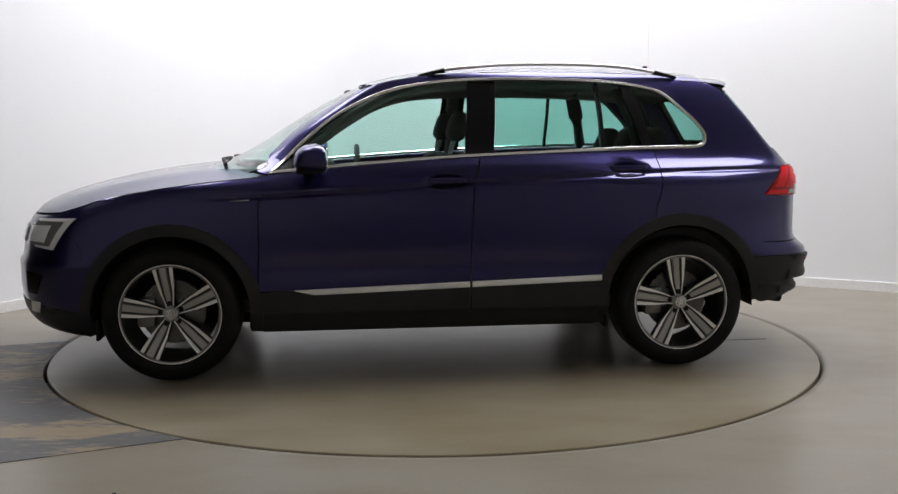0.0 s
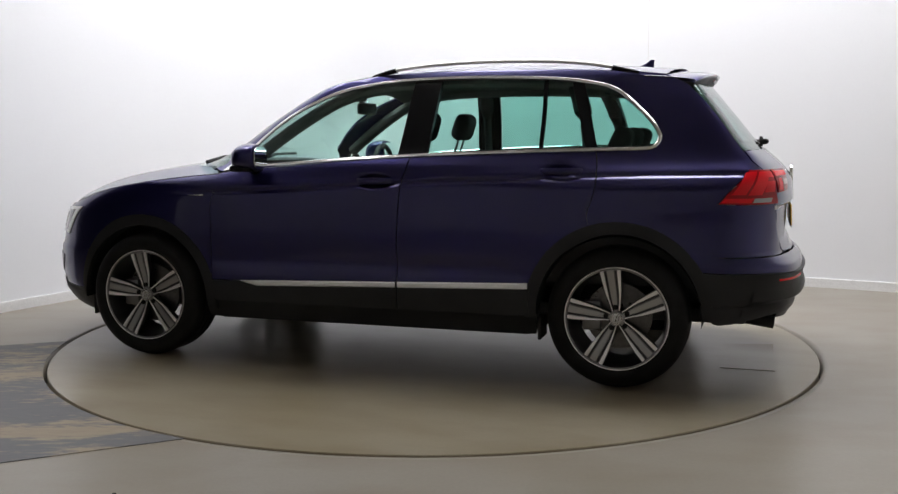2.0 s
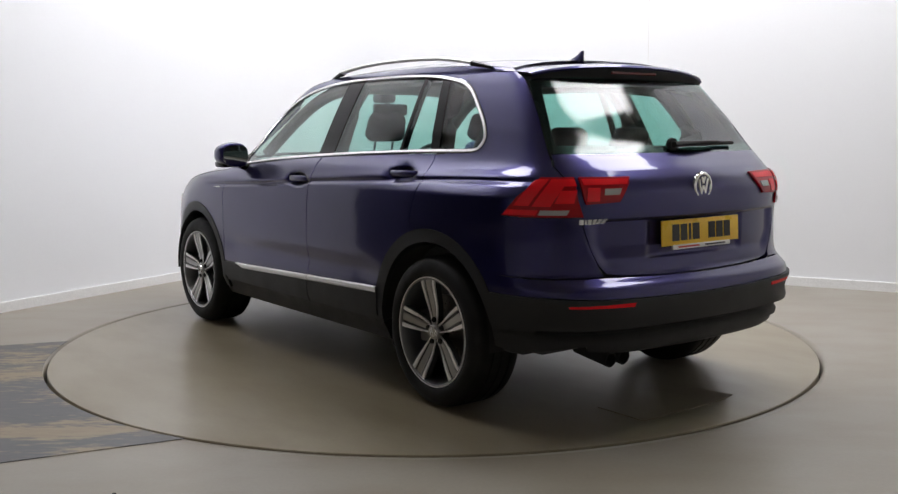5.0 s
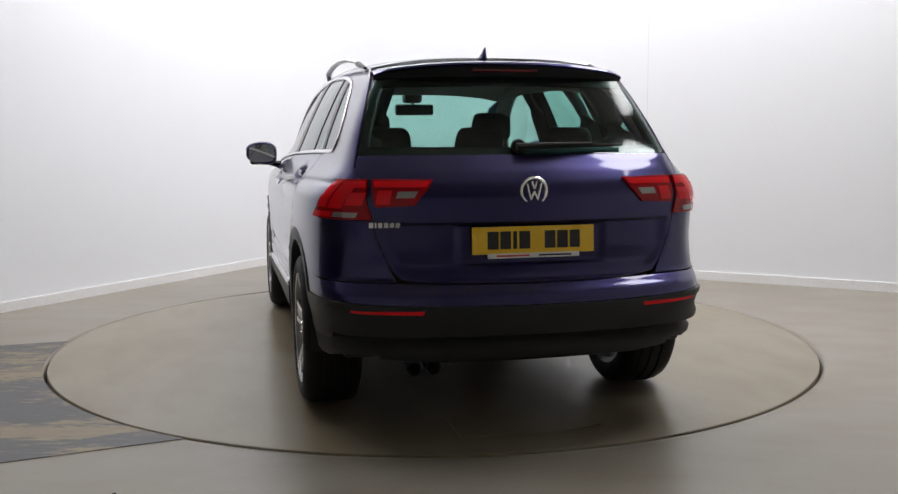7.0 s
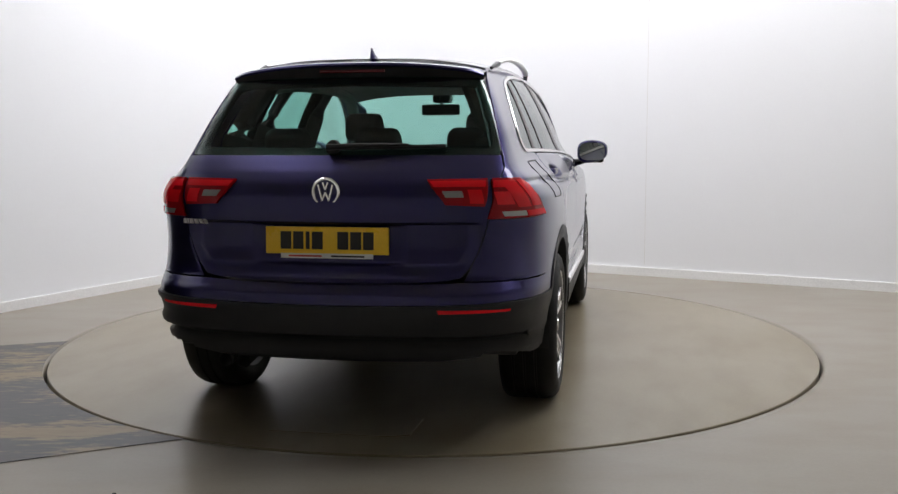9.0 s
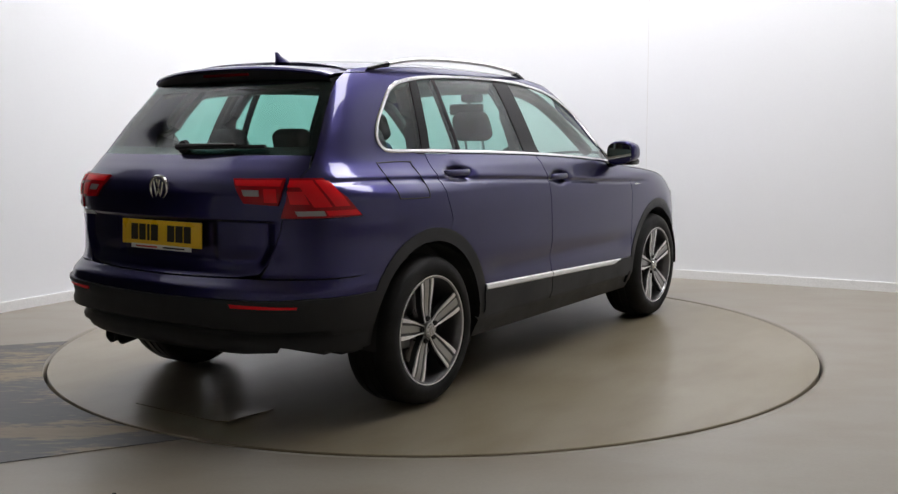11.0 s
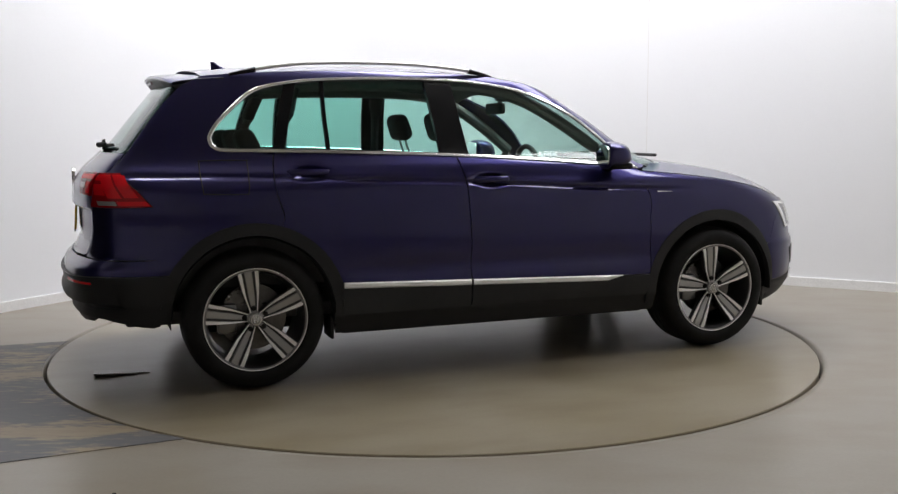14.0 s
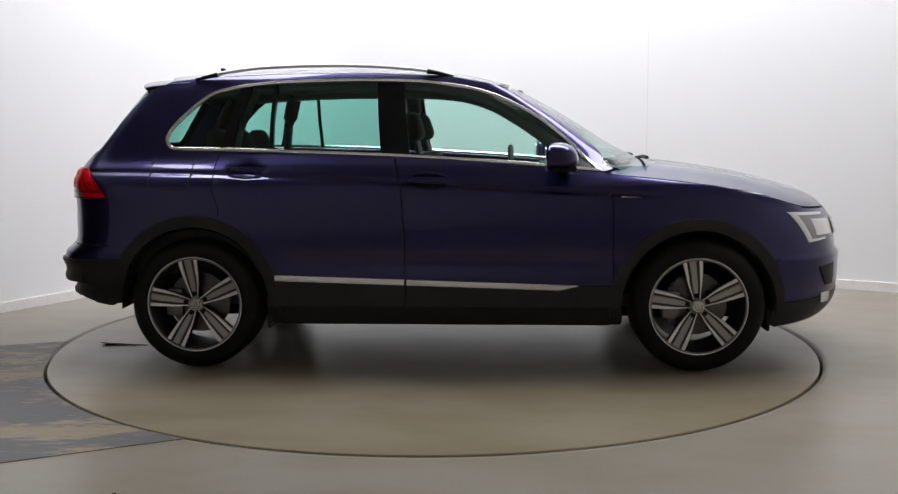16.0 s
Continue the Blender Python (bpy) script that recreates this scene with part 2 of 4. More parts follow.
    strip_wall("wall_joint", [p + n_r * 0.0012, p + ALONG_R * 0.004 + n_r * 0.0012], [p - n_r * 0.003, p + ALONG_R * 0.004 - n_r * 0.003], 0.1, ROOM_H, M_JOINT)["label"] = "faint upright joint in the studio wall"
    # small dark speck and scuffs on the floor
    for x, y, s in ((-1.14, -2.62, 0.008), (1.24, 2.62, 0.03)):
        bm = bmesh.new()
        add_lathe(bm, [(0, 0.004), (s * 0.7, 0.003), (s, 0)], 10, pose(x, y, 0.0, 90))
        tagged(finish(bm, "debris", M_PIT), "tiny dark speck of dirt on the floor", "debris")


def build_turntable():
    base = tagged(new("turntable"), "round beige grey turntable disc flush with the floor", "turntable")
    bm = bmesh.new()
    add_lathe(bm, [(0, 0), (1.2, 0), (TABLE_R - 0.004, 0), (TABLE_R, -0.004), (TABLE_R, -0.06), (0, -0.06)], 180, pose(0, 0, 0, 90))
    part("disc", bm, M_TABLE, base)
    # a loose access plate lies near the rim, its one corner bent up
    bm = bmesh.new()
    n = 8
    top = [[None] * (n + 1) for _ in range(n + 1)]
    low = [[None] * (n + 1) for _ in range(n + 1)]
    for i in range(n + 1):
        for j in range(n + 1):
            u, v = i / n, j / n
            x, y = -2.0 + 0.28 * u, 0.33 - 0.62 * v
            z = 0.003 + 0.014 * max(0, v - 0.75) ** 2 * 16 * (1 - u)
            top[i][j] = bm.verts.new((x, y, z))
            low[i][j] = bm.verts.new((x, y, z - 0.005))
    for g in (top, low):
        for i in range(n):
            for j in range(n):
                bm.faces.new((g[i][j], g[i + 1][j], g[i + 1][j + 1], g[i][j + 1]))
    for i in range(n):
        for a, b, c, d in ((top[i][0], top[i + 1][0], low[i + 1][0], low[i][0]), (top[i][n], top[i + 1][n], low[i + 1][n], low[i][n]),
                           (top[0][i], top[0][i + 1], low[0][i + 1], low[0][i]), (top[n][i], top[n][i + 1], low[n][i + 1], low[n][i])):
            bm.faces.new((a, b, c, d))
    part("access_plate", bm, M_TABLE, base, "thin rectangular plate with a bent edge")
    return base


def build_ceiling_light(x, y, w, d, turn, strength=1.0):
    """A flat lit panel in a dark frame, hung under the ceiling."""
    base = tagged(new("ceiling_light"), "long white studio light panel under the ceiling", "ceiling light", "studio lights")
    base.matrix_basis = pose(x, y, ROOM_H - 0.12, 0, 0, turn)
    bm = bmesh.new()
    for q in ((-w - 0.06, w + 0.06, -d - 0.06, -d), (-w - 0.06, w + 0.06, d, d + 0.06), (-w - 0.06, -w, -d, d), (w, w + 0.06, -d, d)):
        add_box(bm, *q, -0.02, 0.12, 0.004)
    part("frame", bm, M_PIT, base)
    bm = bmesh.new()
    add_box(bm, -w, w, -d, d, 0.0, 0.02)
    part("diffuser", bm, light_material("lit_diffuser", (1.0, 0.985, 1.0), LIGHT * strength), base)
    return base


build_room()
turntable = build_turntable()
# one bank of lights along each white wall, none over the camera's half of the room
for along_r, along_l, half_r, half_l in ((3.95, 1.65, 3.05, 0.9), (0.95, 3.75, 0.7, 1.0)):
    spot = CORNER + ALONG_R * along_r + ALONG_L * along_l
    build_ceiling_light(spot[0], spot[1], half_r, half_l, -28.6)


# ---------- car materials ----------
def paint_material():
    mat = material("blue_metallic_paint", (0.022, 0.016, 0.115), 0.30, 0.85, 0.8)
    nt, nd, ln, bs = nodes_of(mat)
    flake = noise_tex(nt, 900, 1)
    big = noise_tex(nt, 3.0, 3)
    col = mix_color(nt, flake.outputs["Fac"], (0.0086, 0.0073, 0.056), (0.0200, 0.0160, 0.106))
    ln.new(mix_color(nt, ramp(nt, big.outputs["Fac"], (0.3, (0.94,) * 3), (0.7, (1.0,) * 3)).outputs[0], (0.0, 0.0, 0.0), col), bs.inputs["Base Color"])
    bs.inputs["Coat Roughness"].default_value = 0.05
    return mat


def glass_material(name, tint):
    mat = bpy.data.materials.new(name)
    mat.use_nodes = True
    nt = mat.node_tree
    nt.nodes.remove(nt.nodes["Principled BSDF"])
    tr, gl, mx, lw, pw, ma = (nt.nodes.new(k) for k in ("ShaderNodeBsdfTransparent", "ShaderNodeBsdfGlossy", "ShaderNodeMixShader", "ShaderNodeLayerWeight", "ShaderNodeMath", "ShaderNodeMath"))
    tr.inputs[0].default_value = (*tint, 1)
    gl.inputs["Roughness"].default_value = 0.09
    lw.inputs[0].default_value = 0.5
    pw.operation, ma.operation = "POWER", "MULTIPLY_ADD"
    pw.inputs[1].default_value, ma.inputs[1].default_value, ma.inputs[2].default_value = 3.7, 0.92, 0.045
    nt.links.new(lw.outputs["Facing"], pw.inputs[0])
    nt.links.new(pw.outputs[0], ma.inputs[0])
    nt.links.new(ma.outputs[0], mx.inputs[0])
    nt.links.new(tr.outputs[0], mx.inputs[1])
    nt.links.new(gl.outputs[0], mx.inputs[2])
    nt.links.new(mx.outputs[0], nt.nodes["Material Output"].inputs[0])
    return mat


M_PAINT = paint_material()
M_CLAD = mottled("black_grained_plastic", (0.017, 0.0178, 0.0205), (0.0135, 0.0142, 0.017), 6, 0.48, 260, 0.15, 0.06, Specular_IOR_Level=0.32)
M_GLOSSBLACK = material("gloss_black_trim", (0.006, 0.006, 0.007), 0.25, 0, 0.0, Specular_IOR_Level=0.18)
M_CHROME = material("satin_chrome", (0.80, 0.80, 0.80), 0.16, 1.0)
M_RAIL = material("brushed_aluminium", (0.86, 0.86, 0.87), 0.42, 0.35)
M_RUBBER = mottled("tyre_rubber", (0.008, 0.008, 0.008), (0.006, 0.006, 0.006), 12, 0.60, 300, 0.2, 0.08, Specular_IOR_Level=0.22)
M_ALLOY = material("machined_alloy", (0.86, 0.855, 0.85), 0.30, 0.55)
M_ALLOYGREY = material("grey_painted_alloy", (0.36, 0.355, 0.35), 0.30, 0.9, 0.2)
M_GROOVE = material("dark_painted_alloy", (0.05, 0.05, 0.052), 0.4, 0.6)
M_BARREL = material("rim_barrel_metal", (0.20, 0.20, 0.205), 0.32, 0.9)
M_DISC = mottled("brake_disc_steel", (0.14, 0.135, 0.13), (0.10, 0.095, 0.09), 20, 0.35, 90, 0.1, metal=1.0)
M_UNDER = material("underbody_black", (0.012, 0.012, 0.012), 0.85)
M_GLASS = glass_material("green_tinted_glass", (0.47, 0.75, 0.69))
M_GLASSF = glass_material("light_green_glass", (0.72, 0.91, 0.86))
M_CABIN = mottled("black_cabin_plastic", (0.028, 0.028, 0.030), (0.022, 0.022, 0.023), 8, 0.6, 200, 0.1)
M_SEAT = mottled("black_seat_cloth", (0.026, 0.026, 0.029), (0.019, 0.019, 0.021), 9, 0.85, 400, 0.3)
M_LINER = mottled("grey_headliner_cloth", (0.20, 0.20, 0.19), (0.17, 0.17, 0.165), 6, 0.9, 300, 0.2)
M_REDDARK = material("dark_red_lens", (0.32, 0.002, 0.007), 0.15, 0, 0.0, Specular_IOR_Level=0.3)
M_RED = material("bright_red_lens", (0.78, 0.006, 0.014), 0.2, 0, 0.0, Specular_IOR_Level=0.3)
M_WHITELENS = material("clear_white_lens", (0.30, 0.27, 0.27), 0.12, 0, 1.0)
M_HEADLENS = material("headlamp_lens", (0.84, 0.85, 0.87), 0.15, 0.0, 1.0)
M_LAMPINSIDE = material("headlamp_inside", (0.34, 0.34, 0.36), 0.18, 0.4, 0.6)
M_YELLOW = mottled("yellow_plate", (0.93, 0.60, 0.03), (0.90, 0.57, 0.028), 14, 0.35, 200, 0.02)
M_PLATEBAR = material("plate_black", (0.02, 0.018, 0.015), 0.5)
M_WHITEBAR = material("white_strip", (0.75, 0.75, 0.74), 0.4)
M_REDBAR = material("red_print", (0.55, 0.06, 0.04), 0.5)
M_MIRROR = material("mirror_glass", (0.85, 0.9, 0.92), 0.02, 1.0)

# ---------- the body's shape, in the car's own space: x ahead, y to its left, wheels at x = +-1.34 ----------
WIDTH = curve_fn((0.16, 0.78), (0.235, 0.845), (0.33, 0.885), (0.345, 0.894), (0.50, 0.902), (0.60, 0.904), (0.72, 0.906), (0.88, 0.906), (0.985, 0.896),
                 (1.04, 0.877), (1.09, 0.850), (1.16, 0.804), (1.30, 0.744), (1.45, 0.672), (1.54, 0.618), (1.58, 0.580), (1.62, 0.52))
NOSE = curve_fn((0.16, 1.95), (0.21, 2.08), (0.27, 2.19), (0.36, 2.245), (0.50, 2.262), (0.59, 2.262), (0.62, 2.245), (0.72, 2.225), (0.82, 2.185), (0.87, 2.13),
                (0.92, 2.05), (0.97, 1.93), (1.02, 1.70), (1.06, 1.45), (1.10, 1.17), (1.165, 1.012), (1.356, 0.700), (1.524, 0.378), (1.58, 0.205), (1.62, 0.0))
TAIL = curve_fn((0.16, 1.93), (0.24, 2.06), (0.33, 2.13), (0.345, 2.165), (0.42, 2.182), (0.44, 2.207), (0.56, 2.228), (0.615, 2.220), (0.645, 2.190), (0.68, 2.160),
                (0.80, 2.169), (0.92, 2.170), (1.00, 2.163), (1.05, 2.142), (1.10, 2.100), (1.14, 2.056), (1.20, 1.990), (1.35, 1.866), (1.5, 1.742), (1.56, 1.695), (1.62, 1.65))
TAIL_N = curve_fn((0.30, 6.5), (0.48, 7.5), (0.60, 9), (0.75, 9), (0.95, 10), (1.10, 16), (1.25, 26), (1.6, 28))
TAIL_BOW = curve_fn((0.45, 0.15), (0.62, 0.15), (0.74, 0.19), (0.95, 0.21), (1.08, 0.21), (1.17, 0.18), (1.6, 0.15))
CREASE = curve_fn((-2.2, 1.078), (-1.6, 1.072), (-0.8, 1.046), (0.0, 1.008), (0.5, 0.978), (0.85, 0.962), (1.1, 0.955))
SEAM_Z = curve_fn((0.78, 1.052), (0.86, 1.045), (1.24, 1.006), (1.65, 0.938), (1.81, 0.89), (2.0, 0.842), (2.2, 0.81))
HANDLES = ((-0.075, 1.012), (-1.045, 1.066))


def step(a, b, v):
    s = min(max((v - a) / (b - a), 0), 1)
    return s * s * (3 - 2 * s)


def bell(v, w):
    return math.exp(-(v / w) ** 2)


def shell(t, z):
    """The left half of the body's skin: t goes round it, -2 tail centre, -1 rear corner, 0 mid side, 1 front corner, 2 nose centre."""
    s = abs(t)
    p, q = (s, 1.0) if s <= 1 else (1.0, 2.0 - s)
    front = t > 0
    n = 5.2 + 2.0 * step(0.95, 1.15, z) if front else TAIL_N(z)
    d = (p**n + abs(q)**n) ** (1 / n)
    px, qy = p / d, q / d
    a = NOSE(z) if front else TAIL(z)
    x0 = px * a * (1 if front else -1)
    k = step(0.98, 1.13, z)
    taper = 1 - k * (0.085 * (1 - math.exp(-(max(0.0, -x0 - 0.5) / 0.75) ** 2)) + 0.060 * (max(0.0, x0 + 0.2) / 1.0) ** 2)
    taper -= (1 - k) * (0.028 + 0.020 * step(0.66, 0.82, z)) * max(0.0, -x0 - 1.1) ** 2
    y = qy * WIDTH(z) * taper
    y += 0.012 * bell(z - 1.095, 0.05) * step(-1.5, -0.9, x0) * step(1.0, 0.6, x0) * (qy if qy < 1 else 1.0)
    bow = 0.30 - 0.05 * step(1.0, 1.15, z) if front else TAIL_BOW(z)
    x = x0 - (1 if front else -1) * bow * y * y * px**6
    # the shoulder crease with its undercut, fading at the nose, and the hollow behind each door handle
    if -1.02 < t < 0.62 and 0.85 < z < 1.2:
        c = z - CREASE(x)
        f = step(0.62, 0.42, t) * step(-1.02, -0.95, t)
        y += f * (0.005 * bell(c - 0.006, 0.024) - 0.012 * bell(c + 0.015, 0.011))
        for hx, hz in HANDLES:
            e = ((x - hx) / 0.085) ** 2 + ((z - hz) / 0.032) ** 2
            if e < 4:
                y -= 0.038 * math.exp(-e * e * 0.8)
    if abs(x) < 1.0 and z < 0.75:
        y -= 0.012 * bell(z - 0.575, 0.05) * step(1.0, 0.7, abs(x))
    # tailgate: the hollow round the plate with a crisp upper edge
    if t < -1.15 and 0.6 < z < 1.0:
        side = 0.62 - 0.9 * max(0.0, 0.80 - z) ** 1.15
        f = step(side + 0.02, side - 0.06, y) * step(0.905, 0.893, z) * step(0.675, 0.74, z)
        x += 0.022 * f
        x += 0.010 * step(0.335, 0.290, y) * step(0.72, 0.745, z) * step(0.90, 0.885, z)
    return Vector((x, y, z))


def shell_normal(t, z):
    e = 0.0035
    du = shell(t + e, z) - shell(t - e, z)
    dv = shell(t, z + e) - shell(t, z - e)
    n = dv.cross(du) if du.length > 1e-9 else Vector((0, 1, 0))
    return n.normalized() if n.length > 1e-12 else Vector((0, 1, 0))


def t_of_x(x, z):
    lo, hi = -1.4, 1.5
    for _ in range(26):
        m = (lo + hi) / 2
        if shell(m, z).x < x:
            lo = m
        else:
            hi = m
    return (lo + hi) / 2


def t_of_y(y, z, front=False):
    lo, hi = 0.55, 2.0
    for _ in range(26):
        m = (lo + hi) / 2
        if shell(m if front else -m, z).y > y:
            lo = m
        else:
            hi = m
    return (lo + hi) / 2 * (1 if front else -1)


def S(x, z):
    """A point of an outline on the side, by x and height."""
    return (t_of_x(x, z), z)


def R(y, z):
    """A point of an outline on the tail, by y and height."""
    return (t_of_y(y, z), z)


def F(y, z):
    return (t_of_y(y, z, True), z)


def densify(outline, t_step=0.03, z_step=0.025):
    out = []
    for (t0, z0), (t1, z1) in zip(outline, outline[1:] + outline[:1]):
        n = max(1, int(math.ceil(max(abs(t1 - t0) / t_step, abs(z1 - z0) / z_step))))
        out += [(t0 + (t1 - t0) * i / n, z0 + (z1 - z0) * i / n) for i in range(n)]
    return out


def panel(name, outline, mat, parent, side=1, off=0.0, rim=0.014, label="", t_cut=0.02, z_cut=0.03, fine=(), relief=None):
    """A piece of skin within the outline, in (t, z), with turned-in edges. side: 1 left, -1 right, 0 both as one."""
    outline = densify(outline)
    bm = bmesh.new()
    bm.faces.new([bm.verts.new((t, z, 0)) for t, z in outline])
    ts, zs = [p[0] for p in outline], [p[1] for p in outline]
    cuts = [((c, 0, 0), (1, 0, 0)) for c in np.arange(math.ceil(min(ts) / t_cut) * t_cut + 1e-5, max(ts), t_cut)]
    zc = set(np.arange(math.ceil(min(zs) / z_cut) * z_cut + 1e-5, max(zs), z_cut).round(5))
    for lo, hi, st in fine:
        zc |= set(np.arange(lo + 3e-5, hi, st).round(6))
    cuts += [((0, float(c), 0), (0, 1, 0)) for c in sorted(zc) if min(zs) < c < max(zs)]
    if min(ts) < -0.94 and max(ts) > -1.06:
        cuts += [((c, 0, 0), (1, 0, 0)) for c in np.arange(-1.0601, -0.94, 0.0053) if min(ts) < c < max(ts)]
    for co, no in cuts:
        bmesh.ops.bisect_plane(bm, geom=bm.verts[:] + bm.edges[:] + bm.faces[:], dist=1e-6, plane_co=co, plane_no=no)
    bmesh.ops.triangulate(bm, faces=[f for f in bm.faces if len(f.verts) > 4])
    bm.verts.index_update()
    flat = [(v.co.x, v.co.y) for v in bm.verts]
    faces = [[v.index for v in f.verts] for f in bm.faces]
    edges = [[v.index for v in e.verts] for e in bm.edges if e.is_boundary]
    bm.free()
    co, no = [], []
    for t, z in flat:
        n = shell_normal(t, z)
        o = off + (relief(t, z) if relief else 0.0)
        co.append(shell(t, z) + n * o)
        no.append(n)
    verts, norms, polys = [], [], []
    for sg in ((1, -1) if side == 0 else (side,)):
        base = len(verts)
        keep = {}
        for v, n in zip(co, no):
            verts.append((v.x, v.y * sg, v.z))
            norms.append((n.x, n.y * sg, n.z))
        for f in faces:
            polys.append([base + i for i in (f if sg < 0 else f[::-1])])
        for a, b in edges:
            if side == 0 and co[a].y < 1e-3 and co[b].y < 1e-3:
                continue
            out = (co[a] - co[b]).cross(no[a]).normalized()
            k = len(verts)
            for i in (a, b):
                for depth in (0.0, rim):
                    v = co[i] - no[i] * depth
                    verts.append((v.x, v.y * sg, v.z))
                    norms.append((out.x, out.y * sg, out.z))
            polys.append([k, k + 1, k + 3, k + 2])
    me = bpy.data.meshes.new(name)
    me.from_pydata(verts, [], polys)
    for p in me.polygons:
        p.use_smooth = True
    # make every face agree with its analytic normals
    me.update()
    flip = []
    for p in me.polygons:
        n = Vector(norms[p.vertices[0]])
        if p.normal.dot(n) < 0:
            flip.append(p.index)
    if flip:
        flips = set(flip)
        polys = [q[::-1] if i in flips else q for i, q in enumerate(polys)]
        me.clear_geometry()
        me.from_pydata(verts, [], polys)
        for p in me.polygons:
            p.use_smooth = True
    me.normals_split_custom_set_from_vertices(norms)
    me.materials.append(mat)
    ob = new(name, me)
    ob.parent = parent
    if label:
        ob["label"] = label
    return ob


def ribbon(name, path, width, mat, parent, side=1, off=0.006, closed=False, label=""):
    """A rounded strip on the skin along a path in (t, z); width: metres, to the inside of the path."""
    bm = bmesh.new()
    pts = [shell(t, z) for t, z in path]
    nor = [shell_normal(t, z) for t, z in path]
    n = len(pts)
    rows = []
    for i in range(n):
        a = pts[(i - 1) % n] if closed or i > 0 else pts[0]
        b = pts[(i + 1) % n] if closed or i < n - 1 else pts[-1]
        d = (b - a).normalized()
        w = nor[i].cross(d).normalized()
        wd = width(i / (n - 1)) if callable(width) else width
        row = []
        for u, h in ((0.0, -0.004), (0.0, 0.55), (0.22, 1.0), (0.78, 1.0), (1.0, 0.55), (1.0, -0.004)):
            v = pts[i] + w * (u * wd) + nor[i] * (off * h if h > 0 else h)
            row.append(bm.verts.new((v.x, v.y * side, v.z)))
        rows.append(row)
    for p, q in list(zip(rows, rows[1:])) + ([(rows[-1], rows[0])] if closed else []):
        for k in range(5):
            bm.faces.new((p[k], p[k + 1], q[k + 1], q[k]))
    if not closed:
        bm.faces.new(rows[0])
        bm.faces.new(rows[-1][::-1])
    return finish(bm, name, mat, parent, label)


FINE = ((0.92, 1.11, 0.0065),)
ARCH_Z, ARCH_R, ARCH_IN = 0.350, 0.462, 0.402


def axle_z(cx):
    return ARCH_Z + (0.018 if cx < 0 else 0.0)


def arch(cx, r, a0, a1, n=28):
    return [S(cx + r * math.cos(radians(a)), axle_z(cx) + r * math.sin(radians(a))) for a in np.linspace(a0, a1, n)]


# window line: the outer edge of the bright surround, from the mirror over the top to the tail and back along the belt
WINDOW_TOP = [(0.838, 1.058), (0.76, 1.132), (0.685, 1.207), (0.60, 1.281), (0.507, 1.351), (0.41, 1.408), (0.295, 1.463), (0.19, 1.498), (0.079, 1.522), (-0.139, 1.549),
              (-0.484, 1.558), (-0.802, 1.553), (-1.00, 1.543), (-1.125, 1.528), (-1.20, 1.515), (-1.262, 1.498), (-1.320, 1.468), (-1.385, 1.414), (-1.478, 1.325), (-1.519, 1.265), (-1.526, 1.232), (-1.514, 1.200), (-1.487, 1.180), (-1.45, 1.174)]
BELT = curve_fn((-1.6, 1.174), (-1.228, 1.170), (-0.75, 1.157), (-0.254, 1.138), (0.3, 1.104), (0.85, 1.056))
GAP = 0.0026


def window_outline(inset=0.0):
    top = smooth_path(WINDOW_TOP, 3)
    belt = [np.array((x, BELT(x))) for x in np.linspace(-1.40, 0.82, 24)]
    pts = top + belt
    if inset:
        n, out = len(pts), []
        for i in range(n):
            d = pts[(i + 1) % n] - pts[(i - 1) % n]
            d = d / (np.linalg.norm(d) + 1e-9)
            out.append(pts[i] + np.array((-d[1], d[0])) * inset)
        pts = out
    return pts


def clip(pts, keep):
    """The part of a closed outline where keep(x, z) > 0, cut by straight crossing points."""
    out = []
    for p, q in zip(pts, pts[1:] + pts[:1]):
        a, b = keep(*p), keep(*q)
        if a > 0:
            out.append(p)
        if (a > 0) != (b > 0):
            out.append(p + (q - p) * (a / (a - b)))
    return out


FRONT_CUT = [(0.836, 1.044), (0.868, 0.94), (0.885, 0.80), (0.893, 0.60), (0.897, 0.462)]
MID_CUT = [(-0.252, 1.128), (-0.222, 1.0), (-0.206, 0.80), (-0.199, 0.495)]
REAR_CUT = [(-1.212, 1.160), (-1.226, 1.06), (-1.222, 0.97), (-1.190, 0.866)]


